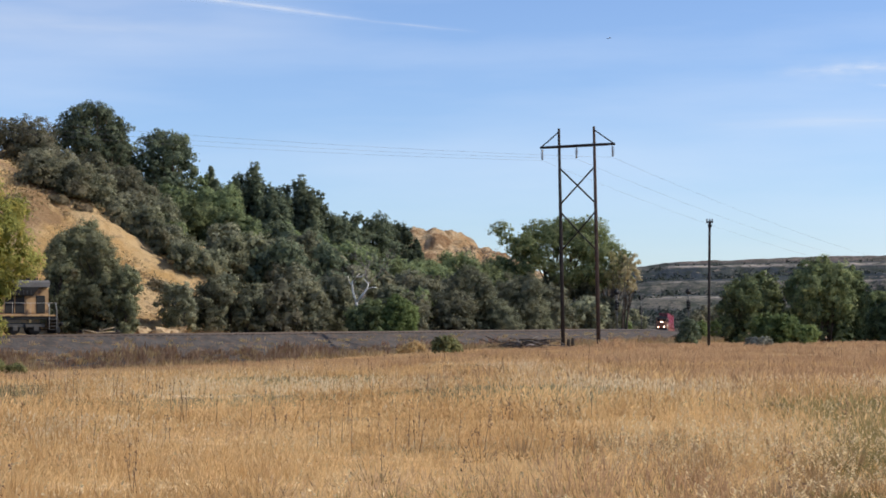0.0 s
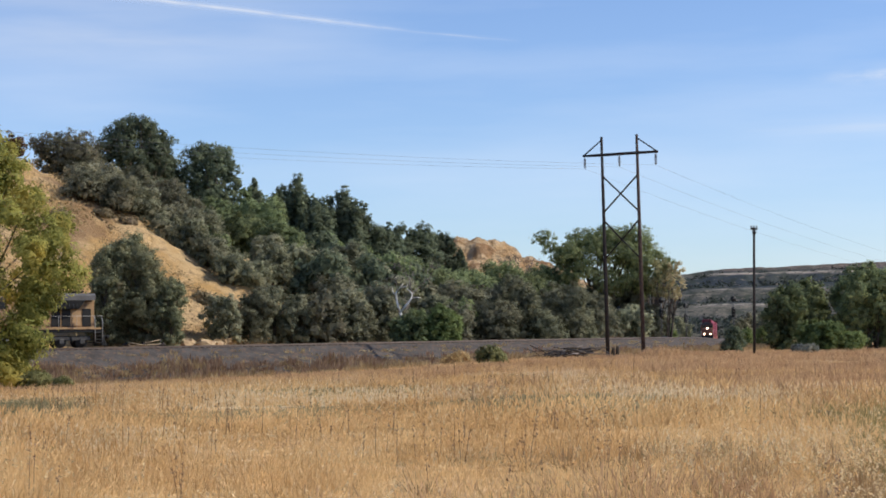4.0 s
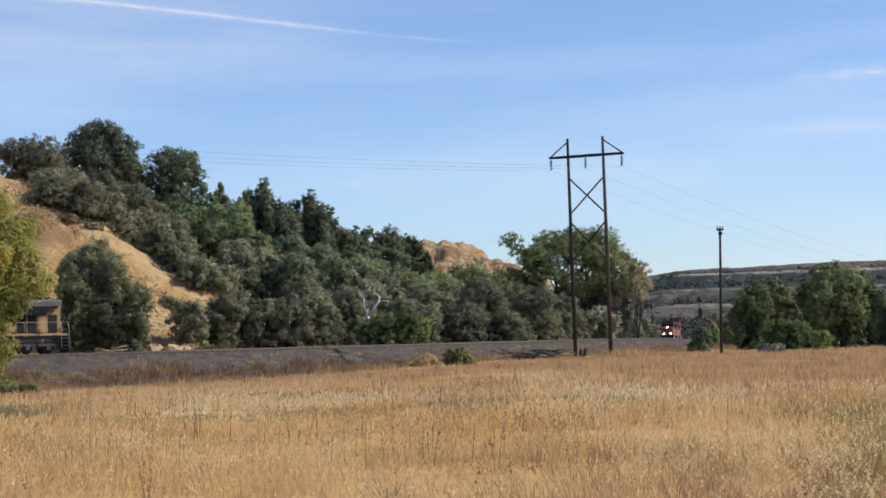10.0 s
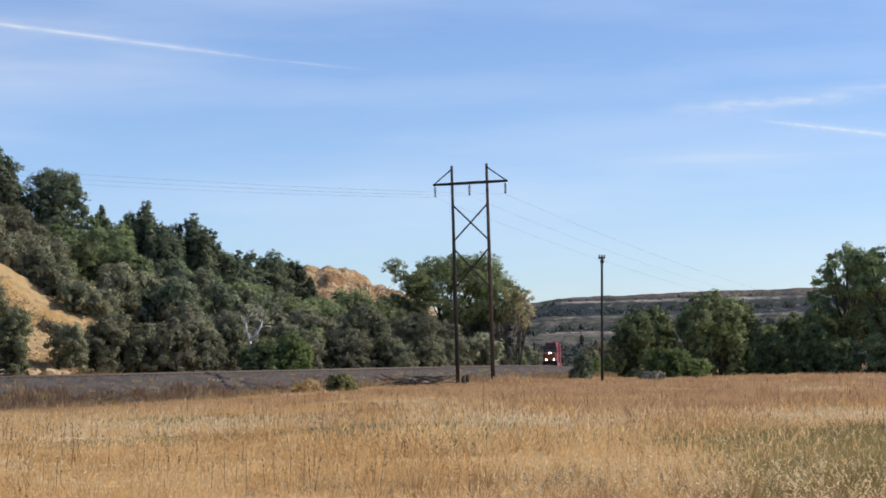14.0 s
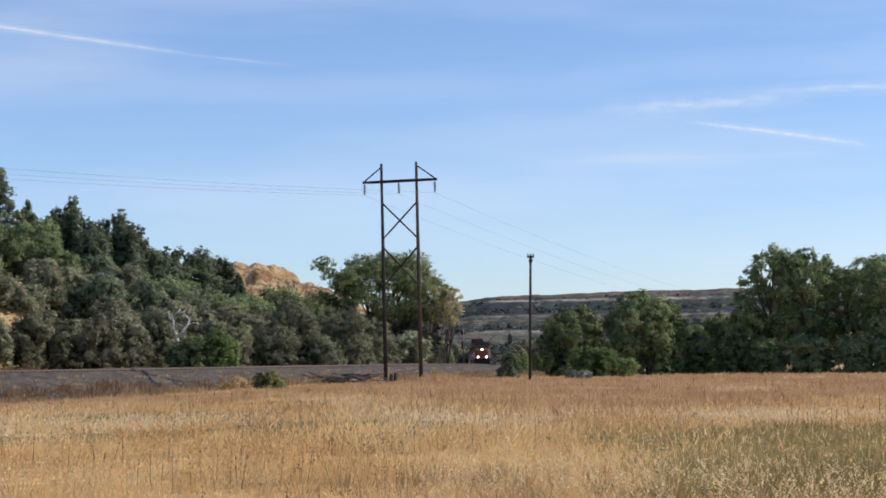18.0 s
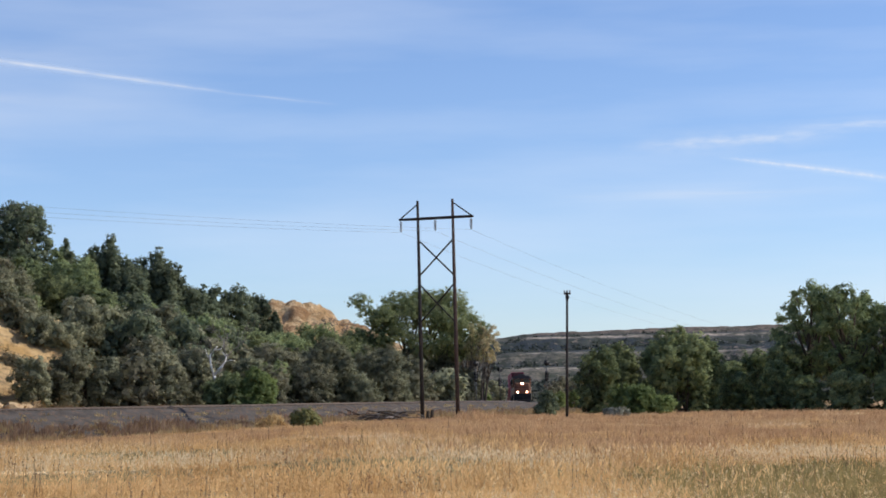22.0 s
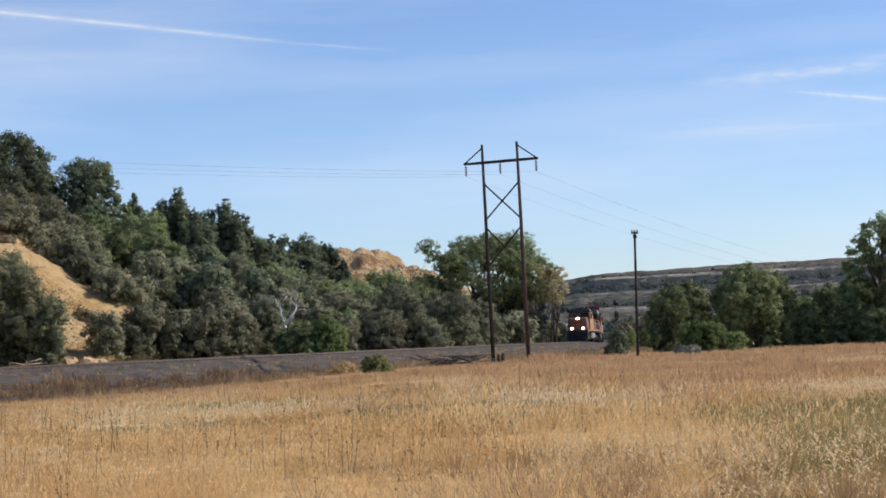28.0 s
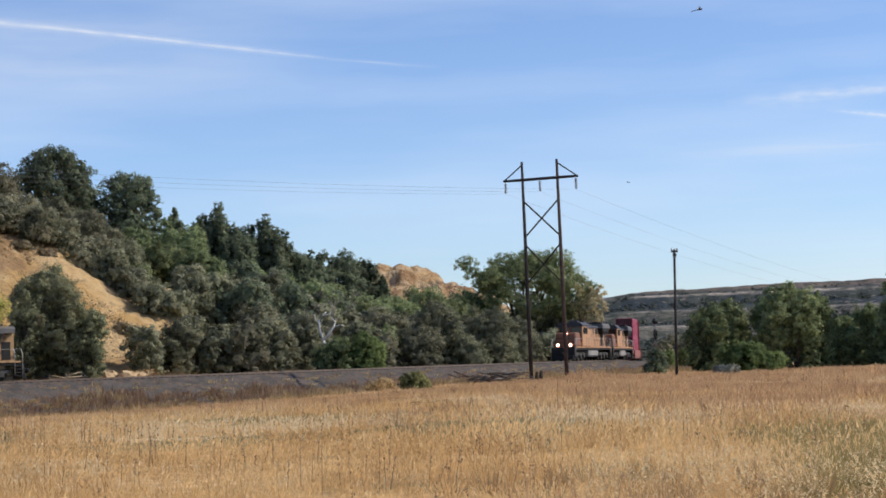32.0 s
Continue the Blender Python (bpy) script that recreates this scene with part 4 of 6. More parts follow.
# ---------------------------------------------------------------- distance and sky
def strata(name):
    """Far hillside in bands of tan rock and dark scrub, the darks blued for distance haze."""
    m, nt, p = nodes_of(name)
    tc = nt.nodes.new("ShaderNodeTexCoord")
    sep = nt.nodes.new("ShaderNodeSeparateXYZ")
    nt.links.new(tc.outputs["Object"], sep.inputs[0])
    wob = noise_at(nt, 0.004, 5)
    add = nt.nodes.new("ShaderNodeMath")
    add.operation = "MULTIPLY_ADD"
    add.inputs[1].default_value = 4.0
    nt.links.new(wob, add.inputs[0])
    jag = nt.nodes.new("ShaderNodeMath")
    jag.operation = "MULTIPLY_ADD"
    jag.inputs[1].default_value = 3.5
    nt.links.new(noise_at(nt, 0.05, 6, rough=0.7), jag.inputs[0])
    nt.links.new(sep.outputs["Z"], jag.inputs[2])
    nt.links.new(jag.outputs[0], add.inputs[2])
    unit = nt.nodes.new("ShaderNodeMapRange")
    unit.inputs["From Min"].default_value, unit.inputs["From Max"].default_value = 7.5, 69.5
    nt.links.new(add.outputs[0], unit.inputs["Value"])
    tan, dark, mid, rose, pale = (0.50, 0.42, 0.34), (0.052, 0.062, 0.072), (0.165, 0.148, 0.120), (0.17, 0.135, 0.115), (0.36, 0.31, 0.255)
    col = ramp(nt, unit.outputs[0], [(0.0, mid), (0.17, dark), (0.24, mid), (0.35, mid), (0.375, pale), (0.40, dark), (0.50, mid), (0.57, mid), (0.59, pale), (0.615, dark), (0.80, dark), (0.835, tan), (0.865, dark), (0.90, rose)])
    low = ramp(nt, noise_at(nt, 0.018, 6, (1, 1, 5.0)), [(0.50, (0, 0, 0)), (0.60, (0.8,) * 3)])
    col = mixed(nt, low, col, (0.075, 0.08, 0.07))
    scrub = ramp(nt, noise_at(nt, 0.11, 5, (1, 1, 1.6)), [(0.50, (0, 0, 0)), (0.60, (0.75,) * 3)])
    col = mixed(nt, scrub, col, (0.05, 0.058, 0.045))
    dots = ramp(nt, noise_at(nt, 0.33, 4, (1, 1, 1.3)), [(0.54, (0, 0, 0)), (0.62, (0.7,) * 3)])
    col = mixed(nt, dots, col, (0.055, 0.066, 0.055))
    bare = ramp(nt, noise_at(nt, 0.16, 5, (1, 1, 3.0)), [(0.60, (0, 0, 0)), (0.68, (0.6,) * 3)])
    col = mixed(nt, bare, col, (0.34, 0.27, 0.21))
    nt.links.new(col, p.inputs["Base Color"])
    p.inputs["Roughness"].default_value, p.inputs["Specular IOR Level"].default_value = 1.0, 0.02
    bumped(nt, p, noise_at(nt, 0.12, 7, rough=0.65), 0.6, 4.0)
    return m


def build_ridge():
    az = np.arange(-32, 12.01, 0.16)
    crest = np.interp(az, (-32.0, -20.0, -11.1, -9.4, -7.6, -5.8, -4.0, -3.3, -2.7, 0.0, 3.0, 12.0), (49.2, 68.2, 65.5, 64.4, 64.2, 62.0, 61.2, 59.4, 56.7, 46.4, 29.6, 18.5))
    prof = [(-330, -0.06), (-300, 0.02), (-262, 0.16), (-240, 0.21), (-195, 0.25), (-180, 0.38), (-150, 0.44), (-120, 0.48), (-106, 0.62), (-92, 0.68), (-58, 0.72), (-44, 0.86), (-30, 0.90), (-12, 0.93), (-4, 0.99), (30, 1.0), (400, 0.98)]
    vs = []
    for a, c in zip(az, crest):
        for off, k in prof:
            u = math.radians(a)
            wob = 11 * noise.noise((a * 0.5, k * 3.0, 0.3)) + 5 * noise.noise((a * 2.1, k * 6, 4.0))
            r = 1600 + off + wob
            z = c * k * (1 + 0.03 * noise.noise((a * 1.7, k * 9, 2.0)) * (1 if k < 0.98 else 0.4)) + (0.9 * noise.noise((a * 5, 3.0, k)) if k > 0.9 else 0)
            vs.append((-r * math.sin(u), r * math.cos(u), z))
    n, k = len(az), len(prof)
    fs = [(i * k + j, i * k + j + 1, (i + 1) * k + j + 1, (i + 1) * k + j) for i in range(n - 1) for j in range(k - 1)]
    return tagged(new("far_ridge", mesh_of("far_ridge", vs, fs, strata("banded_far_hillside"), True)), "long banded mesa of tan rock and dark scrub", "ridge", kind="structure")


build_ridge()


def scrub_dots():
    rng = np.random.default_rng(5)
    pts = []
    for _ in range(5200):
        a = math.radians(rng.uniform(-17, 0))
        off = rng.uniform(-300, -20)
        r = 1600 + off
        c = float(np.interp(math.degrees(a), (-32.0, -20.0, -11.1, -9.4, -7.6, -5.8, -4.0, -3.3, -2.7, 0.0, 3.0, 12.0), (49.2, 68.2, 65.5, 64.4, 64.2, 62.0, 61.2, 59.4, 56.7, 46.4, 29.6, 18.5)))
        k = float(np.interp(off, (-330, -262, -195, -120, -58, -12, 0), (-0.06, 0.18, 0.26, 0.50, 0.74, 0.94, 1.0)))
        m = int(rng.integers(2, 9))
        p = rng.normal(0, 1, (m, 3)) * (1.8, 1.8, 0.8) + (-r * math.sin(a), r * math.cos(a), c * k + rng.uniform(-1.5, 1.5))
        pts.append(p)
    p = np.concatenate(pts)
    q, f = leaves_at(p, rng.normal(0, 1, p.shape), 2.6, rng)
    return tagged(new("far_scrub", mesh_of("far_scrub", q, f, M_FARSCRUB)), "dark scrub dotted over the far mesa", "scrub", kind="stuff")


scrub_dots()


def vapour(name, strength, along, peak, grain=(14, 1.5, 1)):
    """Thin ice cloud: opaque in the middle of its band, ragged along it, gone at its edges."""
    m, nt, p = nodes_of(name)
    uv = nt.nodes.new("ShaderNodeUVMap")
    uv.uv_map = "band"
    sep = nt.nodes.new("ShaderNodeSeparateXYZ")
    nt.links.new(uv.outputs[0], sep.inputs[0])
    across = ramp(nt, sep.outputs["Y"], [(0.0, (0, 0, 0)), (0.30, (0.25,) * 3), (0.5, (1, 1, 1)), (0.70, (0.25,) * 3), (1.0, (0, 0, 0))])
    ends = ramp(nt, sep.outputs["X"], [(0.0, (0, 0, 0)), (along, (1, 1, 1)), (1 - along, (1, 1, 1)), (1.0, (0, 0, 0))])
    mp = nt.nodes.new("ShaderNodeMapping")
    mp.inputs["Scale"].default_value = grain
    nt.links.new(uv.outputs[0], mp.inputs[0])
    n = nt.nodes.new("ShaderNodeTexNoise")
    n.inputs["Scale"].default_value, n.inputs["Detail"].default_value = 1.6, 5
    nt.links.new(mp.outputs[0], n.inputs["Vector"])
    rag = ramp(nt, n.outputs["Fac"], [(0.25, (0.25,) * 3), (0.65, (1, 1, 1))])
    a = mixed(nt, 1.0, mixed(nt, 1.0, across, ends, "MULTIPLY"), rag, "MULTIPLY")
    mul = nt.nodes.new("ShaderNodeMath")
    mul.operation = "MULTIPLY"
    mul.inputs[1].default_value = peak
    nt.links.new(a, mul.inputs[0])
    em = nt.nodes.new("ShaderNodeEmission")
    em.inputs["Color"].default_value, em.inputs["Strength"].default_value = (0.93, 0.95, 1.0, 1), strength
    tr = nt.nodes.new("ShaderNodeBsdfTransparent")
    mx = nt.nodes.new("ShaderNodeMixShader")
    nt.links.new(mul.outputs[0], mx.inputs[0])
    nt.links.new(tr.outputs[0], mx.inputs[1])
    nt.links.new(em.outputs[0], mx.inputs[2])
    nt.links.new(mx.outputs[0], nt.nodes["Material Output"].inputs["Surface"])
    return m


def streak(name, label, ends, width, material, bow=0.0, segs=24):
    """A band of vapour across the far sky between two directions, (azimuth, elevation) in degrees."""
    (a0, e0), (a1, e1) = ends
    vs, uvs = [], []
    for i in range(segs + 1):
        k = i / segs
        az, el = a0 + (a1 - a0) * k, e0 + (e1 - e0) * k + bow * 4 * k * (1 - k)
        for j in (0, 1):
            a, e = radians(az), radians(el + (j - 0.5) * width * (0.6 + 0.4 * k if width < 1 else 1))
            vs.append((-4200 * math.sin(a) * math.cos(e), 4200 * math.cos(a) * math.cos(e), 4200 * math.sin(e)))
            uvs.append((k, j))
    fs = [(2 * i, 2 * i + 2, 2 * i + 3, 2 * i + 1) for i in range(segs)]
    me = mesh_of(name, vs, fs, material)
    layer = me.uv_layers.new(name="band")
    for loop in me.loops:
        layer.data[loop.index].uv = uvs[loop.vertex_index]
    ob = new(name, me)
    ob.visible_shadow = False
    return tagged(ob, label, "cloud", kind="structure")


M_TRAIL = vapour("contrail_ice", 0.95, 0.22, 0.66)
M_WISP = vapour("wispy_cirrus", 0.92, 0.4, 0.30, (2.2, 3.5, 1))
M_THINCLOUD = vapour("thin_cirrus", 0.94, 0.3, 0.46, (7.0, 3.4, 1))
streak("contrail", "white straight contrail high in the blue sky", ((4.95, 9.67), (20.01, 11.25)), 0.42, M_TRAIL, 0.12)
streak("contrail", "short white contrail fading at both ends", ((-9.74, 7.56), (-15.72, 6.59)), 0.42, M_TRAIL, 0.03)
streak("contrail", "white straight contrail high in the blue sky", ((-11.73, 12.84), (-18.21, 11.90)), 0.3, M_TRAIL)
streak("cirrus", "faint wispy white cirrus", ((-6.60, 7.95), (-14.20, 8.20)), 1.1, M_THINCLOUD)
streak("cirrus", "faint wispy white cirrus", ((-11.60, 8.40), (-20.30, 8.45)), 0.9, M_THINCLOUD)
streak("contrail", "thin broken tail of a contrail", ((6.00, 9.80), (2.20, 9.42)), 0.24, M_WISP)
streak("cirrus", "faint wispy white cirrus", ((-4.09, 6.42), (-14.69, 6.41)), 1.0, M_WISP)
streak("cirrus", "faint wispy white cirrus", ((24.24, 9.42), (6.39, 9.48)), 4.5, M_WISP)
streak("cirrus", "faint wispy white cirrus", ((24.24, 10.74), (7.45, 10.90)), 3.0, M_WISP)



# ---------------------------------------------------------------- grass
_GX = np.linspace(-110, 110, 90)
_GY = np.linspace(0, 330, 130)
_GG = ground_z(*np.meshgrid(_GX, _GY), rough=False).reshape(130, 90)


def quick_z(x, y):
    u = np.clip((x + 110) / 220 * 89, 0, 88.99)
    v = np.clip(y / 330 * 129, 0, 128.99)
    i, j = u.astype(int), v.astype(int)
    fu, fv = u - i, v - j
    return (_GG[j, i] * (1 - fu) + _GG[j, i + 1] * fu) * (1 - fv) + (_GG[j + 1, i] * (1 - fu) + _GG[j + 1, i + 1] * fu) * fv


def patches(x, y, scale, seed):
    """Smooth random patches between 0 and 1, scale metres across."""
    x, y = x / scale + 1000, y / scale + 1000
    i, j = np.floor(x).astype(int), np.floor(y).astype(int)
    u, v = smooth(x - i), smooth(y - j)

    def corner(a, c):
        k = (a * 374761393 + c * 668265263 + seed * 974711) & 0x7FFFFFFF
        k = ((k ^ (k >> 13)) * 1274126177) & 0x7FFFFFFF
        return ((k ^ (k >> 16)) & 0xFFFF) / 65535.0
    return (corner(i, j) * (1 - u) + corner(i + 1, j) * u) * (1 - v) + (corner(i, j + 1) * (1 - u) + corner(i + 1, j + 1) * u) * v


GROWTHS = ("straw", "pale", "rusty", "sage", "green")


def growth_at(x, y, rng):
    """Which growth stands at a place: an index into GROWTHS, drawn from patches and from broad zones of the field."""
    r, az = np.hypot(x, y), np.degrees(np.arctan2(-x, y))
    far = np.log10(np.maximum(r, 1)) + 0.30 * (patches(x * 0.30, y, 7.0, 21) - 0.5) + 0.16 * (patches(x * 0.5, y, 2.0, 22) - 0.5)
    big, mid, small = patches(x * 0.35, y, 9.0, 1), patches(x * 0.4, y, 3.1, 2), patches(x * 0.7, y, 1.1, 3)
    big2, mid2 = patches(x * 0.35, y, 12.0, 4), patches(x * 0.4, y, 2.6, 5)
    left = smooth((az + 8) / 12)
    belt = np.exp(-((far - 1.62 - 0.04 * left) / 0.12) ** 2)
    score = np.stack([
        0.40 + 0.20 * small + 0.16 * np.exp(-((far - 1.42) / 0.11) ** 2) + 0.06 * left,
        -0.06 + 0.66 * mid + 0.24 * big - 0.06 * belt - 0.05 * smooth((far - 2.05) / 0.1),
        -0.06 + 0.58 * mid2 + 0.24 * (1 - big) + 0.28 * smooth((far - 1.80) / 0.12) + 0.10 * (1 - left),
        -0.20 + 0.52 * big2 + 0.28 * mid + 0.66 * belt * (0.35 + 0.65 * left),
        -0.24 + 0.64 * mid2 + 0.24 * big2 + 0.36 * smooth((-4 - az) / 6) * smooth((60 - r) / 25) + 0.14 * smooth((25 - r) / 7),
    ])
    return np.argmax(score + rng.normal(0, 0.055, score.shape), 0)


def grass_blades(rng):
    """Tufts of blades in rings round the near field, for every growth: base, tip, half width and a shade of the tuft."""
    out = []
    for r0, r1, per_m2, m, h0, h1, width, splay in ((9, 26, 26, 14, 0.18, 0.52, 0.0042, 0.55), (26, 60, 13, 10, 0.12, 0.40, 0.0090, 0.65), (60, 130, 4.8, 10, 0.10, 0.34, 0.018, 0.85), (130, 240, 1.3, 8, 0.12, 0.36, 0.042, 0.9),
                                                    (9, 30, 90, 2, 0.10, 0.26, 0.008, 0.6), (30, 75, 26, 2, 0.10, 0.25, 0.018, 0.7), (75, 160, 6, 2, 0.10, 0.24, 0.05, 0.8)):
        n = int(per_m2 * math.pi * (r1 * r1 - r0 * r0) * 44 / 360)
        r, a = np.sqrt(rng.uniform(r0 * r0, r1 * r1, n)), np.radians(rng.uniform(-20, 24, n))
        x, y = -r * np.sin(a), r * np.cos(a)
        d, _ = line_side(x, y)
        ok = (d < -8.5) & (rng.uniform(0, 1, n) < 0.20 + 0.75 * patches(x, y, 0.9, 11) + 0.5 * patches(x * 0.45, y, 2.3, 7))
        x, y, r = x[ok], y[ok], r[ok]
        kind = growth_at(x, y, rng)
        lush = 0.10 + 0.95 * smooth(patches(x * 0.45, y, 2.3, 7) * 1.6 - 0.3) + 0.50 * patches(x * 0.6, y, 7.5, 8) + 0.40 * patches(x, y, 0.8, 9)
        lush = lush * np.array([1.0, 0.92, 1.12, 0.62, 0.85])[kind]
        shade, z = 0.62 * smooth(patches(x * 0.7, y, 1.3, 13) * 2.0 - 0.5) + 0.38 * rng.uniform(0, 1, len(x)), quick_z(x, y) - 0.03
        k = np.repeat(np.arange(len(x)), m)
        n = len(k)
        h = rng.uniform(h0, h1, n) * lush[k]
        way, off = rng.uniform(0, 2 * np.pi, n), np.abs(rng.normal(0, 1, n))
        foot = 0.05 + 0.0022 * r[k]
        bx, by = x[k] + np.cos(way) * off * foot, y[k] + np.sin(way) * off * foot
        lean = splay * h * np.minimum(off, 2) * 0.75
        base = np.stack([bx, by, z[k]], 1)
        tip = np.stack([bx + np.cos(way) * lean, by + np.sin(way) * lean, z[k] + h], 1) + np.stack([rng.normal(0, 0.12, n) * h, rng.normal(0, 0.12, n) * h, np.zeros(n)], 1)
        out.append((kind[k], base, tip, width * rng.uniform(0.6, 1.4, n), shade[k], m > 8 and r1 < 70))
    return out


def grass_mesh(name, which, blades, rng):
    V, F, S, N, count = [], [], [], [], 0
    for kind, base, tip, half, shade, bent in blades:
        ok = kind == which
        base, tip, half, shade = base[ok], tip[ok], half[ok], shade[ok]
        n = len(base)
        a = rng.uniform(-0.9, 0.9, n)
        side = np.stack([np.cos(a) * half, np.sin(a) * half, np.zeros(n)], 1)
        up = np.stack([side[:, 1] * 0, np.full(n, -0.35), np.full(n, 0.8)], 1) + rng.normal(0, 0.16, (n, 3)) + (tip - base) * (0.7, 0.7, 0)
        up /= np.linalg.norm(up, axis=1, keepdims=True)
        if bent:
            # a thin stem with a heavier head
            neck = base * 0.22 + tip * 0.78
            nod = np.stack([rng.normal(0, 0.02, n), rng.normal(0, 0.02, n), np.zeros(n)], 1)
            rows = [base - side * 0.5, base + side * 0.5, tip, neck - side * 1.5, neck + side * 1.5, tip + nod]
            f = np.array([(0, 1, 2), (3, 4, 5)])
        else:
            rows = [base - side, base + side, tip]
            f = np.array([(0, 1, 2)])
        k = len(rows)
        V.append(np.stack(rows, 1).reshape(-1, 3))
        F.append((count + np.arange(n)[:, None, None] * k + f[None]).reshape(-1, 3))
        S.append(np.repeat(shade, k))
        N.append(np.repeat(up, k, 0))
        count += n * k
    me = mesh_of(name, np.concatenate(V), np.concatenate(F), M_GROWTH[which], True, np.concatenate(N))
    me.attributes.new("tuft", "FLOAT", "POINT").data.foreach_set("value", np.concatenate(S).astype(np.float32))
    return me


def build_grass():
    rng = np.random.default_rng(11)
    blades = grass_blades(rng)
    for k, (name, label) in enumerate((("straw_grass", "tall golden straw-coloured dry grass"), ("bleached_grass", "pale bleached dry grass in drifts"), ("rusty_grass", "rusty brown dry grass in patches"), ("sage_weeds", "low grey-green weeds among the dry grass"), ("green_weeds", "olive-green weeds under the dry grass"))):
        tagged(new(name, grass_mesh(name, k, blades, rng)), label, "grass" if k < 3 else "weeds", kind="stuff")


build_grass()


def straw_mounds():
    """Rank dry grass heaped along the field's edge beside the pylon and the pole."""
    rng = np.random.default_rng(37)
    V, S = [], []
    for x, y, h, w, n in ((2.6, 160.2, 0.9, 0.9, 500), (4.4, 160.6, 1.5, 1.0, 800), (5.6, 161.4, 1.9, 1.2, 1100), (7.2, 161.2, 1.6, 1.2, 1000), (8.8, 161.6, 1.2, 1.1, 800), (10.6, 160.8, 1.0, 1.2, 700), (12.4, 161.4, 0.9, 1.1, 600), (14.6, 161.0, 0.8, 1.2, 600), (17.5, 163.5, 0.9, 1.6, 700), (-6.0, 156.0, 0.8, 1.5, 600)):
        u = rng.normal(0, 1, (n, 2)) * (w, w * 0.7)
        px, py = x + u[:, 0], y + u[:, 1]
        fall = np.exp(-0.5 * (u[:, 0] / w) ** 2 * 1.1)
        top = 0.72 * h * fall * rng.uniform(0.3, 1.0, n)
        z = quick_z(px, py) - 0.05
        half = rng.uniform(0.012, 0.030, n)
        lean = rng.normal(0, 0.30, (n, 2))
        V.append(np.stack([np.stack([px - half, py, z], 1), np.stack([px + half, py, z], 1), np.stack([px + lean[:, 0], py + lean[:, 1], z + top], 1)], 1).reshape(-1, 3))
        S.append(np.repeat(rng.uniform(0, 1, n), 3))
    q = np.concatenate(V)
    up = np.repeat(rng.normal(0, 0.3, (len(q) // 3, 3)) + (0.1, -0.5, 0.7), 3, 0)
    up /= np.linalg.norm(up, axis=1, keepdims=True)
    me = mesh_of("rank_grass", q, np.arange(len(q)).reshape(-1, 3), M_GROWTH[2], True, up)
    me.attributes.new("tuft", "FLOAT", "POINT").data.foreach_set("value", np.concatenate(S).astype(np.float32))
    tagged(new("rank_grass", me), "rank tawny grass heaped by the pylon's foot", "grass", kind="stuff")


straw_mounds()


def weeds(name, label, material, n, s0, s1, side0, side1, h0, h1, size, seed):
    """Ragged dry weeds along the foot of the bank."""
    rng = np.random.default_rng(seed)
    pts, nor = [], []
    for _ in range(n):
        s, side = rng.uniform(s0, s1), rng.uniform(side0, side1)
        x, y, _h = on_line(s, side)
        h = rng.uniform(h0, h1) * (0.6 + 0.5 * math.sin(s * 0.23) ** 2)
        bank = float(np.interp(side, (2.5, 5.2, 8.2, 10.5), (TOP, -1.15, -2.3, -3.9))) + float(rail_z(s))
        z = max(bank, float(quick_z(np.array([x]), np.array([y]))[0])) - 0.05
        k = 15
        px, py = x + rng.normal(0, 0.22, k), y + rng.normal(0, 0.22, k)
        tip = np.stack([px + rng.normal(0, 0.14, k), py + rng.normal(0, 0.14, k), z + h * rng.uniform(0.35, 1.0, k)], 1)
        half = rng.uniform(0.16, 0.42, k) * size
        a = rng.uniform(-0.6, 0.6, k)
        side_way = np.stack([np.cos(a) * half, np.sin(a) * half, np.zeros(k)], 1)
        foot = np.stack([px, py, np.full(k, z)], 1)
        belly = foot * 0.45 + tip * 0.55
        pts.append(np.stack([foot, belly - side_way, belly + side_way, tip], 1).reshape(-1, 3))
    q = np.concatenate(pts)
    n4 = np.arange(len(q) // 4)[:, None] * 4
    f = np.concatenate([n4 + (0, 2, 1), n4 + (1, 2, 3)])
    return tagged(new(name, mesh_of(name, q, f, material)), label, "weeds", kind="stuff")


weeds("dry_weeds", "dark reddish-brown dry weeds along the foot of the bank", M_DRYWEED, 900, 92, 150, 6.4, 12.0, 0.4, 1.3, 0.17, 4)
weeds("straw_weeds", "pale straw-coloured weeds mixed into the bank's foot", M_STRAWWEED, 2400, 20, 150, 6.6, 15.0, 0.4, 1.1, 0.16, 6)
weeds("brown_weeds", "thin brown weeds on the bank's lower stones", M_DRYWEED, 700, 0, 95, 5.6, 11.5, 0.4, 1.0, 0.15, 8)
weeds("verge_weeds", "pale dry grass along the inner edge of the tracks", M_STRAWWEED, 900, 20, 140, -7.9, -6.7, 0.15, 0.5, 0.12, 12)
weeds("bank_tufts", "sparse dry tufts growing in the ballast", M_STRAWWEED, 150, 20, 140, 3.2, 7.0, 0.2, 0.6, 0.12, 9)


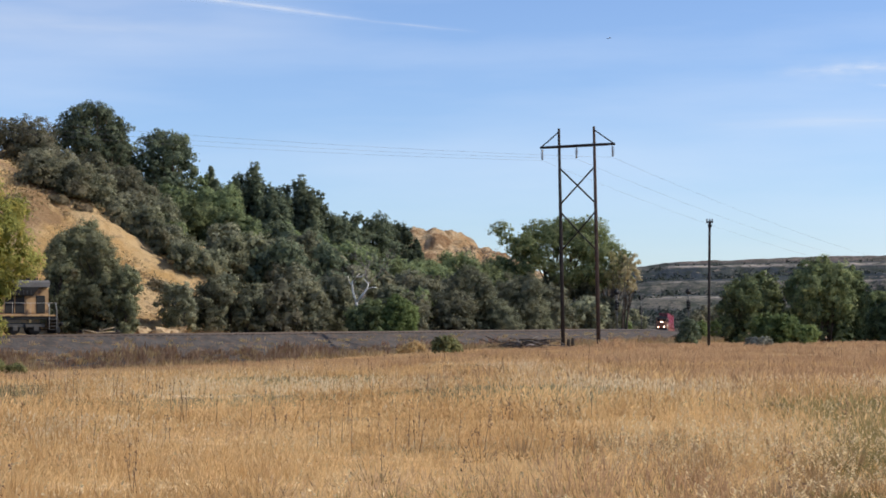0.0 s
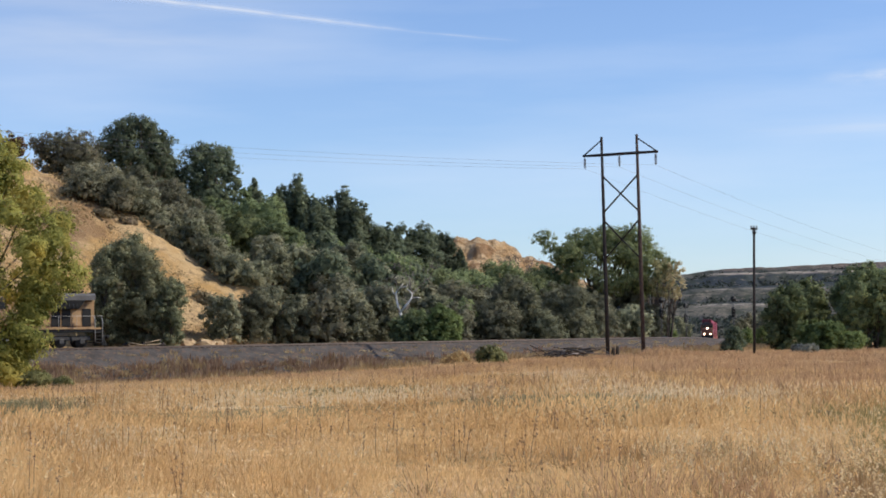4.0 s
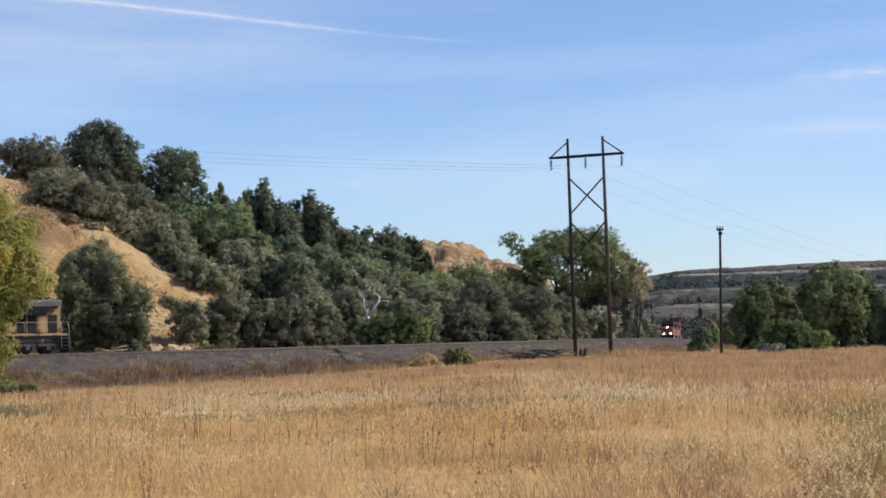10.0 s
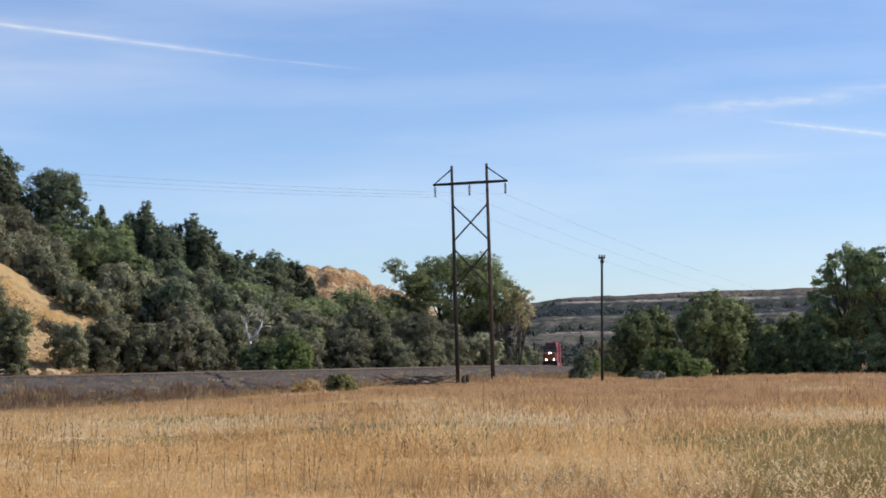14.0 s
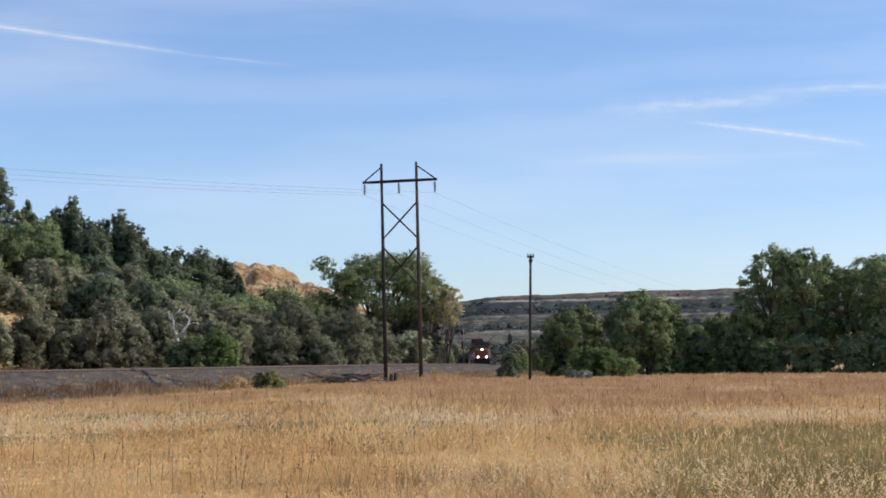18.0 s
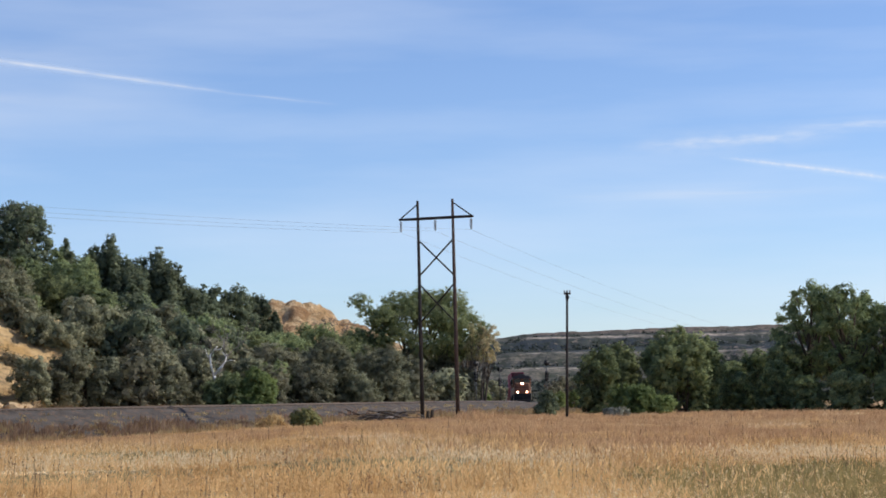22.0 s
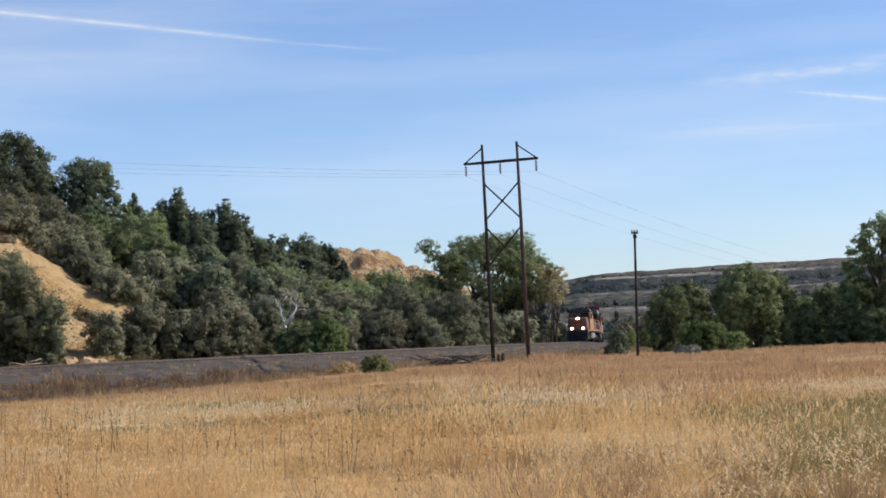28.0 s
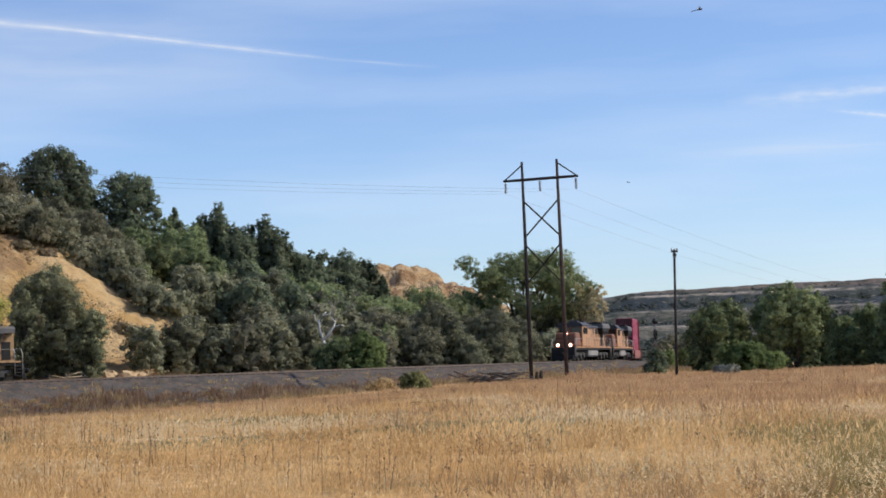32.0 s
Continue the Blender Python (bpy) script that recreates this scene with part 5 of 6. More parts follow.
def slope_scrub():
    """Low grey brush and dry tufts scattered in patches over the bare slope."""
    rng = np.random.default_rng(41)
    pts = []
    while len(pts) < 420:
        s, d = rng.uniform(96, 150), rng.uniform(11, 62)
        x, y, _h = on_line(s, -d)
        if noise.noise((x * 0.11, y * 0.11, 2.0)) < rng.uniform(-0.25, 0.35):
            continue
        k, big = 24, rng.uniform(0.5, 1.3) if rng.uniform() < 0.8 else rng.uniform(1.3, 2.2)
        pts.append(np.abs(rng.normal(0, 1, (k, 3))) * (1, 1, 1) * np.where(rng.uniform(0, 1, (k, 3)) < (0.5, 0.5, 0), -1, 1) * (0.6 * big, 0.6 * big, 0.42 * big) + (x, y, gz(x, y) + 0.02))
    p = np.concatenate(pts)
    q, f = leaves_at(p, rng.normal(0, 1, p.shape), 0.26, rng)
    return tagged(new("slope_scrub", mesh_of("slope_scrub", q, f, M_SLOPETUFT)), "low dry tan tufts on the bare slope", "scrub", kind="stuff")


slope_scrub()


def tufts():
    """Bushy olive-brown tufts that stand among the straw."""
    rng = np.random.default_rng(23)
    V, F, n0 = [], [], 0
    for _ in range(170):
        r = math.sqrt(rng.uniform(10 ** 2, 80 ** 2)) if rng.uniform() < 0.15 else rng.uniform(11, 26)
        a = math.radians(rng.uniform(-18, 22) if rng.uniform() < 0.35 else rng.uniform(-18, -1))
        x, y = -r * math.sin(a), r * math.cos(a)
        if noise.noise((x * 0.09, y * 0.09, 6.0)) < rng.uniform(-0.4, 0.3):
            continue
        z = float(quick_z(np.array([x]), np.array([y]))[0])
        k = int(rng.integers(30, 80))
        u = rng.normal(0, 1, (k, 2)) * rng.uniform(0.08, 0.2)
        h = rng.uniform(0.15, 0.45, k) * rng.uniform(0.7, 1.15)
        w = 0.003 + 0.0002 * r
        base = np.stack([x + u[:, 0] * 0.5, y + u[:, 1] * 0.5, np.full(k, z)], 1)
        tip = np.stack([x + u[:, 0] * 1.3, y + u[:, 1] * 1.3, z + h], 1)
        side = np.stack([np.full(k, w), rng.uniform(-w, w, k), np.zeros(k)], 1)
        V.append(np.stack([base - side, base + side, tip], 1).reshape(-1, 3))
        F.append(np.arange(k * 3).reshape(k, 3) + n0)
        n0 += k * 3
    return tagged(new("weed_tufts", mesh_of("weed_tufts", np.concatenate(V), np.concatenate(F), M_TUFT)), "bushy brown weed tufts in the dry grass", "weeds", kind="stuff")


tufts()


def plumes():
    """Bleached feathery seed heads that nod above the near grass, in drifts."""
    rng = np.random.default_rng(29)
    P, N = [], []
    for _ in range(4800):
        r = math.sqrt(rng.uniform(9.5 ** 2, 40 ** 2)) if rng.uniform() < 0.45 else rng.uniform(9.5, 22)
        a = math.radians(rng.uniform(-18, 22) if rng.uniform() < 0.6 else rng.uniform(-18, -2))
        x, y = -r * math.sin(a), r * math.cos(a)
        if noise.noise((x * 0.16, y * 0.16, 9.0)) < rng.uniform(-0.2, 0.4):
            continue
        z = float(quick_z(np.array([x]), np.array([y]))[0]) + rng.uniform(0.30, 0.62)
        k = 7
        u = np.linspace(0, 1, k)
        b, l = rng.uniform(0, 6.28), rng.uniform(0.10, 0.20)
        P.append(np.stack([x + np.cos(b) * u * u * l * 0.5 + rng.normal(0, 0.007, k), y + np.sin(b) * u * u * l * 0.5 + rng.normal(0, 0.007, k), z + l * (u - 0.3 * u * u)], 1))
        N.append(rng.normal(0, 1, (k, 3)))
    q, f = leaves_at(np.concatenate(P), np.concatenate(N), 0.024, rng)
    return tagged(new("seed_heads", mesh_of("seed_heads", q, f, M_PLUME)), "bleached feathery seed heads above the dry grass", "grass", kind="stuff")


plumes()


def stalks():
    """Dark dry stems that stand above the grass, with clustered seed heads."""
    rng = np.random.default_rng(17)
    V, F, n0 = [], [], 0
    for _ in range(260):
        r = math.sqrt(rng.uniform(11 ** 2, 130 ** 2)) if rng.uniform() < 0.35 else rng.uniform(14, 70)
        a = math.radians(rng.uniform(-18, 22))
        x, y = -r * math.sin(a), r * math.cos(a)
        z = float(quick_z(np.array([x]), np.array([y]))[0])
        for _k in range(int(rng.integers(1, 4))):
            h = rng.uniform(0.38, 0.80)
            lx, ly = rng.normal(0, 0.07, 2)
            px, py = x + rng.normal(0, 0.12), y + rng.normal(0, 0.12)
            w = 0.003 + 0.00012 * r
            k = 9
            u = np.sort(rng.uniform(0.5, 1.0, k))
            pts = np.stack([px + lx * u + rng.normal(0, 0.012, k), py + ly * u + rng.normal(0, 0.012, k), z + h * u], 1)
            q, f = leaves_at(pts, rng.normal(0, 1, (k, 3)), 0.026 + 0.0002 * r, rng)
            V.append(q)
            F.append(f + n0)
            n0 += len(q)
            V.append(np.array([(px - w, py, z), (px + w, py, z), (px + lx, py + ly, z + h)]))
            F.append(np.array([(n0, n0 + 1, n0 + 2)]))
            n0 += 3
    return tagged(new("dark_stalks", mesh_of("dark_stalks", np.concatenate(V), np.concatenate(F), M_DRYWEED)), "dark dry weed stalks standing above the grass", "weeds", kind="stuff")


stalks()

# ---------------------------------------------------------------- power line
def build_pylon(name, feet, tops, label):
    """A wooden H-frame: two poles, crossarm, X-brace, V-brace, arm braces and three insulator strings."""
    ob = empty(name, Matrix.Translation((feet[0] + feet[1]) / 2))
    tagged(ob, label, "power pylon")
    o = (feet[0] + feet[1]) / 2
    L = [(f - o) for f in feet]
    T = [(t - o) for t in tops]
    for f, t, m in zip(L, T, (M_WOOD, M_WOOD_RED)):
        rod("pole", [f + Vector((0, 0, -0.6)), f.lerp(t, 0.5), t], [0.19, 0.17, 0.12], m, ob, 12)
    up = T[0] - L[0]
    along = (T[1] - T[0])
    span = along.length
    d = along.normalized()

    def pt(k, leg):
        return L[leg].lerp(T[leg], k)
    arm0, arm1 = pt(ARM_K, 0), pt(ARM_K, 1)
    e0, e1 = arm0 - d * ARM_OUT * span, arm1 + d * ARM_OUT * span
    v, f = tube([e0, arm0, arm1, e1], [0.12, 0.15, 0.15, 0.12], 6)
    hung("crossarm", mesh_of("crossarm", v, f, M_WOOD), ob)
    for leg, e in ((0, e0), (1, e1)):
        rod("arm_brace", [pt(0.985, leg), e], 0.06, M_WOOD, ob, 6)
    rod("brace", [pt(0.82, 0), pt(0.655, 1)], 0.075, M_WOOD, ob, 6)
    rod("brace", [pt(0.82, 1), pt(0.655, 0)], 0.075, M_WOOD, ob, 6)
    mid = pt(0.53, 0).lerp(pt(0.53, 1), 0.5)
    for leg in (0, 1):
        rod("brace", [pt(0.62, leg), mid], 0.075, M_WOOD, ob, 6)
        rod("brace", [mid, pt(0.445, 1 - leg).lerp(mid, 0.0)], 0.06, M_WOOD, ob, 6)
    ends = []
    for p in (e0.lerp(arm0, 0.08), arm0.lerp(arm1, 0.5), e1.lerp(arm1, 0.08)):
        string = rod("insulator_string", [p + Vector((0, 0, -0.15)), p + Vector((0, 0, -1.15))], 0.045, M_CERAMIC, ob, 6)
        for k in range(7):
            disc("insulator_disc", p + Vector((0, 0, -0.28 - 0.13 * k)), (0, 0, 1), 0.13, 0.05, M_CERAMIC, string, 10)
        ends.append(o + p + Vector((0, 0, -1.2)))
    return ob, ends


ARM_K, ARM_OUT = 0.917, 0.55
pylon, wire_ends = build_pylon("power_pylon", (Vector((0.93, 167.00, -0.10)), Vector((4.09, 162.95, -0.15))), (Vector((0.66, 167.00, 20.26)), Vector((3.80, 162.96, 19.98))), "weathered wooden H-frame power pylon with X-braces and crossarm")


def wire(name, a, b, sag, parent=None):
    pts = []
    for i in range(41):
        k = i / 40
        p = Vector(a).lerp(Vector(b), k)
        p.z -= sag * 4 * k * (1 - k)
        pts.append(p)
    v, f = tube(pts, 0.0075, 5)
    return tagged(new(name, mesh_of(name, v, f, M_WIRE, True)), "thin sagging aluminium power line", "power line", "power lines")


for k, e in enumerate(wire_ends):
    off = (k - 1) * 5.0
    wire("power_line", e, (-178 + off * 0.55, 80 - off * 1.3, 36.0), 5.0)
    wire("power_line", e, (118 + off * 0.9, 430 - off * 0.45, 13.0), 5.0)

# ---------------------------------------------------------------- single pole
def build_pole(name, x, y, top, lean, r, label, heads=True):
    b = gz(x, y)
    ob = tagged(empty(name, pose(x, y, b, 0, lean, 0)), label, "utility pole")
    h = (top - b) / math.cos(radians(lean))
    rod("shaft", [(0, 0, -0.6), (0, 0, h * 0.5), (0, 0, h)], [r, r * 0.88, r * 0.75], M_WOOD, ob, 10)
    if heads:
        box("cap_block", (0.62, 0.24, 0.16), (0, 0, h - 0.12), M_WOOD, ob, 0.02)
        for u in (-0.24, 0.0, 0.24):
            rod("insulator", [(u, 0, h - 0.05), (u, 0, h + 0.12), (u, 0, h + 0.2)], [0.05, 0.07, 0.03], M_CERAMIC, ob, 8)
        box("bracket", (0.34, 0.3, 0.28), (0.02, 0, h - 0.45), M_WOOD, ob, 0.03)
    return ob


build_pole("utility_pole", 14.00, 164.41, 11.46, 1.0, 0.14, "tall dark wooden utility pole with short pin insulators")


def build_telegraph(x, y, top):
    b = gz(x, y)
    ob = tagged(empty("telegraph_pole", pose(x, y, b, 0, 0.8, 0)), "old grey wooden telegraph pole with a short crossarm", "telegraph pole", "telegraph poles")
    h = top - b
    rod("shaft", [(0, 0, -0.5), (0, 0, h)], [0.14, 0.10], M_BARK, ob, 8)
    box("crossarm", (1.5, 0.1, 0.12), (0, -0.12, h - 0.5), M_BARK, ob, 0.01)
    for u in (-0.6, -0.25, 0.25, 0.6):
        rod("insulator", [(u, -0.12, h - 0.44), (u, -0.12, h - 0.26)], [0.04, 0.03], M_CERAMIC, ob, 6)
    return ob


build_telegraph(-4.7, 236.0, 6.7)
build_telegraph(-1.0, 246.0, 6.5)


# ---------------------------------------------------------------- signals
def build_signal(x, y, heads, turn):
    """A mast with round target heads at the given heights, turned to face the line."""
    b = gz(x, y)
    ob = tagged(empty("railway_signal", pose(x, y, b, 0, 0, turn)), "black railway signal heads on a slim mast", "railway signal", "railway signals")
    top = heads[0] - b + 0.6
    rod("mast", [(0, 0, -0.4), (0, 0, top)], [0.09, 0.07], M_MAST, ob, 8)
    box("case", (0.7, 0.5, 1.3), (0.5, 0.3, 0.75), M_MAST, ob, 0.03)
    rod("ladder", [(-0.25, 0.2, 0), (-0.25, 0.2, top - 0.8)], 0.03, M_MAST, ob, 5)
    for k, z in enumerate(heads):
        z -= b
        if k == 0:
            head = disc("target", (0, -0.18, z), (0, 1, 0), 0.46, 0.05, M_SIGNAL, ob, 18)
            disc("lamp", (0, -0.24, z), (0, 1, 0), 0.13, 0.06, M_REDLAMP, head, 12)
            rod("hood", [(0, -0.2, z), (0, -0.55, z - 0.02)], [0.2, 0.17], M_SIGNAL, head, 10)
        else:
            plate = box("back_plate", (0.62, 0.06, 1.0), (0, -0.10, z), M_SIGNAL, ob, 0.02)
            for v in (-0.5, 0.5):
                disc("plate_end", (0, -0.10, z + v), (0, 1, 0), 0.31, 0.06, M_SIGNAL, plate, 16)
            for v in (-0.42, 0.0, 0.42):
                rod("hood", [(0, -0.12, z + v), (0, -0.5, z + v - 0.02)], [0.17, 0.14], M_SIGNAL, plate, 10)
    return ob


build_signal(10.2, 289.8, (7.61, 5.54,), -4)
build_signal(15.1, 311.6, (7.03, 4.90,), 176)
build_signal(21.5, 289.2, (7.63, 5.56,), -4)
build_signal(3.6, 300.0, (6.39, 4.63,), 176)


# ---------------------------------------------------------------- small things along the line
def build_brush_pile(x, y, w):
    """Cut limbs and old ties thrown together at the foot of the bank."""
    rng = np.random.default_rng(31)
    ob = tagged(empty("brush_pile", pose(x, y, gz(x, y) - 0.05)), "pile of grey dead limbs and old ties by the bank", "brush pile")
    for k in range(70):
        a = rng.normal(0, 0.6) + (math.pi if rng.uniform() < 0.5 else 0)
        l = rng.uniform(0.8, 3.2)
        c = Vector((rng.normal(0, w * 0.26), rng.normal(0, 1.0), 0.30 + rng.uniform(0, 0.75) * math.exp(-abs(k - 35) / 50)))
        d = Vector((math.cos(a), math.sin(a) * 0.7, rng.normal(0.02, 0.20))) * l / 2
        bend = Vector((0, rng.normal(0, 0.12), rng.uniform(0, 0.2)))
        r = rng.uniform(0.018, 0.07) if k % 9 else 0.12
        rod("limb", [c - d, c + bend, c + d], [r, r * 0.85, r * 0.4], (M_BARK, M_TIE, M_BARK, M_TWIG, M_TWIG)[k % 5], ob, 6)
    return ob


def build_stub(x, y, h):
    ob = tagged(empty("stub_post", pose(x, y, gz(x, y), 0, 3, 0)), "short charred-looking stub post by the bank", "post", "stub posts")
    rod("post", [(0, 0, -0.3), (0, 0, h * 0.6), (0, 0, h)], [0.19, 0.18, 0.15], M_TIE, ob, 8)
    rod("cap", [(0, 0, h), (0, 0, h + 0.07)], [0.17, 0.05], M_TIE, ob, 8)
    return ob


def build_barrier(x, y, turn):
    ob = tagged(empty("track_barrier", pose(x, y, gz(x, y), 0, 0, turn)), "sagging old timber barrier beside the track", "barrier")
    for u in (-2.2, -0.2, 2.1):
        box("post", (0.2, 0.2, 0.9), (u, 0, 0.35), M_WOOD, ob, 0.02)
    rod("rail", [(-2.5, -0.14, 0.62), (0.0, -0.14, 0.34), (2.5, -0.14, 0.6)], 0.09, M_BARK, ob, 6)
    rod("rail", [(-2.4, -0.14, 0.26), (0.2, -0.14, 0.42), (2.4, -0.14, 0.22)], 0.07, M_BARK, ob, 6)
    return ob


def build_outcrop(name, x, y, w, h, label, mat, seed):
    """A lumpy, gullied outcrop of clay."""
    bm = bmesh.new()
    bmesh.ops.create_icosphere(bm, subdivisions=4, radius=1)
    for v in bm.verts:
        n = noise.fractal(v.co * 1.6 + Vector((seed, 0, 0)), 0.9, 2.0, 4)
        g = abs(math.sin(v.co.x * 7 + seed)) * 0.12
        k = 1 + 0.42 * n - 1.6 * g
        v.co = Vector((v.co.x * w / 2 * k, v.co.y * w / 2.4 * k, v.co.z * h * k))
    me = bpy.data.meshes.new(name)
    bm.to_mesh(me)
    bm.free()
    me.materials.append(mat)
    ob = new(name, me)
    ob.matrix_basis = pose(x, y, gz(x, y) - 0.4 * h)
    return tagged(ob, label, "rock outcrop")


def bare_tree(name, label, x, y, top, spread, mat, seed, levels=4, r0=0.16):
    """A leafless tree that forks into ever thinner limbs."""
    rng = np.random.default_rng(seed)
    base = gz(x, y)
    ob = tagged(empty(name, pose(x, y, base)), label, "dead tree")
    h = top - base
    pieces = []

    def grow(p, d, l, r, n):
        q = p + d * l
        m = p.lerp(q, 0.5) + Vector(rng.normal(0, 0.06, 3)) * l
        pieces.append(tube([p, m, q], [r, r * 0.85, r * 0.65], 6))
        if n:
            for _ in range(3 if n > 1 else 4):
                t = (d + Vector(rng.normal(0, 0.55, 3)) * spread).normalized()
                t.z = abs(t.z) * 0.8 + 0.1
                grow(q.lerp(p, rng.uniform(0, 0.35)), t.normalized(), l * rng.uniform(0.55, 0.8), r * 0.6, n - 1)
    grow(Vector((0, 0, -0.3)), Vector((0.12, 0, 1)).normalized(), h * 0.42, r0, levels)
    v, f = joined(pieces)
    hung("branchwork", mesh_of("branchwork", v, f, mat, True), ob)
    return ob


def build_snag(x, y):
    """A bleached dead tree: a forked trunk with a few crooked limbs."""
    b = gz(x, y)
    ob = tagged(empty("dead_tree", pose(x, y, b)), "bleached white forked dead tree among the bushes", "dead tree")
    rod("trunk", [(0, 0, -0.3), (-0.1, 0, 1.6), (-0.2, 0, 2.9), (-0.45, 0, 3.9)], [0.20, 0.17, 0.15, 0.13], M_DEAD, ob, 8)
    for name, pts, r in (("limb", [(-0.45, 0, 3.8), (-0.8, 0, 5.0), (-0.85, 0.1, 5.9), (-0.45, 0.1, 6.4), (-0.1, 0, 6.75)], 0.12),
                         ("limb", [(-0.45, 0, 3.8), (0.25, -0.1, 4.65), (0.7, -0.1, 5.2), (0.8, 0, 5.7), (0.35, 0, 6.2)], 0.13),
                         ("branch", [(0.65, -0.1, 5.15), (1.2, -0.2, 5.35), (1.7, -0.2, 5.3)], 0.06),
                         ("branch", [(-0.45, 0.1, 6.4), (0.15, 0.1, 6.45), (0.35, 0.1, 6.65)], 0.07),
                         ("branch", [(-0.82, 0.05, 5.4), (-1.2, 0, 6.0), (-1.25, 0, 6.5)], 0.05)):
        rod(name, pts, [r * (1 - 0.6 * k / (len(pts) - 1)) for k in range(len(pts))], M_DEAD, ob, 7)
    return ob


build_brush_pile(-2.5, 163.4, 5.2)
for x, y, h in ((-1.7, 166.0, 1.0), (1.4, 168.0, 0.9), (1.8, 169.0, 1.0), (-3.3, 172.0, 0.8)):
    build_stub(x, y, h)
build_barrier(-41.3, 162.8, -25)
build_outcrop("clay_outcrop", -37.7, 168.8, 6.2, 1.7, "pale gullied clay outcrop at the foot of the bluff", M_CLAY, 2.0)
build_outcrop("clay_outcrop", -36.7, 171.1, 5.0, 1.3, "tan clay outcrop at the foot of the bluff", M_HILL, 5.0)
build_snag(-19.5, 182.9)
bare_tree("bare_tree", "grey leafless tree with fine twigs", -20.9, 188.9, 10.9, 0.8, M_TWIG, 8, 5, 0.12)
bare_tree("bare_tree", "small leafless tree on the bare knoll", -23.2, 559.5, 29.1, 0.7, M_TWIG, 9, 5, 0.25)
for x, y, top, w in ((-8.7, 147.7, 1.2, 1.9), (-8.3, 148.8, 1.0, 1.6)):
    plant("dry_shrub", "round yellow-green shrub at the field's edge", "shrub", "bush", x, y, top, w, M_DRYSHRUB, 0.16, 1.3, "shrubs by the bank")
for x, y, top, w in ((-11.8, 154.6, 0.8, 2.2),):
    plant("brown_shrub", "dry straw-brown weed clump at the field's edge", "shrub", "bush", x, y, top, w, M_STRAWWEED, 0.10, 0.45, "shrubs by the bank")
for x, y, top, w in ((19.4, 179.0, 0.8, 1.5), (20.1, 176.9, 0.8, 2.0)):
    plant("sagebrush", "silver-grey sagebrush at the field's far edge", "shrub", "bush", x, y, top, w, M_SAGE, 0.14, 1.2, "sagebrush")
for x, y, top, w in ((-74.5, 213.4, 29.0, 7.1), (-70.1, 210.7, 27.2, 4.2)):
    plant("red_shrub", "dull red shrub on the bare crest", "shrub", "bush", x, y, top, w, M_REDBUSH, 0.3, 1.0, "shrubs on the crest")
for x, y, top, w in ((-39.8, 181.7, 6.9, 2.0), (-56.0, 184.1, 14.6, 3.0), (-52.8, 189.4, 15.2, 2.6), (-50.2, 190.2, 14.4, 2.2)):
    plant("grey_shrub", "low grey scrub on the bare slope", "shrub", "bush", x, y, top, w, M_SCRUB, 0.20, 0.7, "scrub on the slope")
for x, y, top, w in ((13.0, 344.8, 5.2, 3.9), (16.3, 371.6, 6.1, 5.1), (28.4, 360.9, 5.1, 4.1), (31.7, 378.7, 6.2, 4.8), (31.8, 350.6, 5.0, 4.4), (14.6, 388.0, 6.2, 4.6), (31.0, 388.0, 5.6, 4.2), (36.0, 402.0, 7.0, 5.6), (11.8, 352.0, 5.8, 3.4)):
    plant("thicket_bush", "grey-green bush in the bottomland beyond the signals", "bush", "bush", x, y, top, w, M_OLIVE, 0.4, 1.1, "bottomland thicket")
for x, y, top, w in ((13.2, 330.0, 3.2, 2.4), (27.0, 331.0, 3.2, 2.6), (30.2, 336.0, 3.6, 3.2), (8.6, 318.0, 4.6, 3.0)):
    plant("thicket_bush", "yellow-green bush in the bottomland beyond the signals", "bush", "bush", x, y, top, w, M_BRIGHT, 0.3, 0.9, "bottomland thicket")
for x, y, top, w in ((-22.0, 72.8, 0.1, 1.0), (-22.9, 72.0, 0.7, 1.4)):
    plant("weed_bush", "yellow-green weedy bush at the autumn tree's foot", "bush", "bush", x, y, top, w, M_DRYSHRUB, 0.09, 0.8, "weeds at the tree's foot")
x, y, top, w = 5.6, 291.9, 4.5, 1.6
plant("gold_sapling", "slim sapling with golden leaves", "tree", "poplar", x, y, top, w, M_GOLD, 0.25, 1.2)
x, y, top, w = 11.6, 298.4, 14.3, 4.6
plant("gold_branch_tree", "thin cottonwood top turned gold", "tree", "fan", x, y, top, w, M_GOLD, 0.25, 0.6, lean=6)
x, y, top, w = 9.6, 300.6, 15.0, 5.2
plant("gold_branch_tree", "thin cottonwood top of dull yellow-brown leaves", "tree", "fan", x, y, top, w, M_DULLGOLD, 0.25, 0.5, lean=5)



# ---------------------------------------------------------------- dragonflies
M_CHITIN = surface("dark_chitin", (0.012, 0.012, 0.012), (0.04, 0.035, 0.03), 60, 0.35, 0, 0, 200)
M_WING, _nt, _p = nodes_of("clear_insect_wing")
_p.inputs["Base Color"].default_value, _p.inputs["Roughness"].default_value = (0.35, 0.35, 0.36, 1), 0.25
_p.inputs["Alpha"].default_value = 0.45


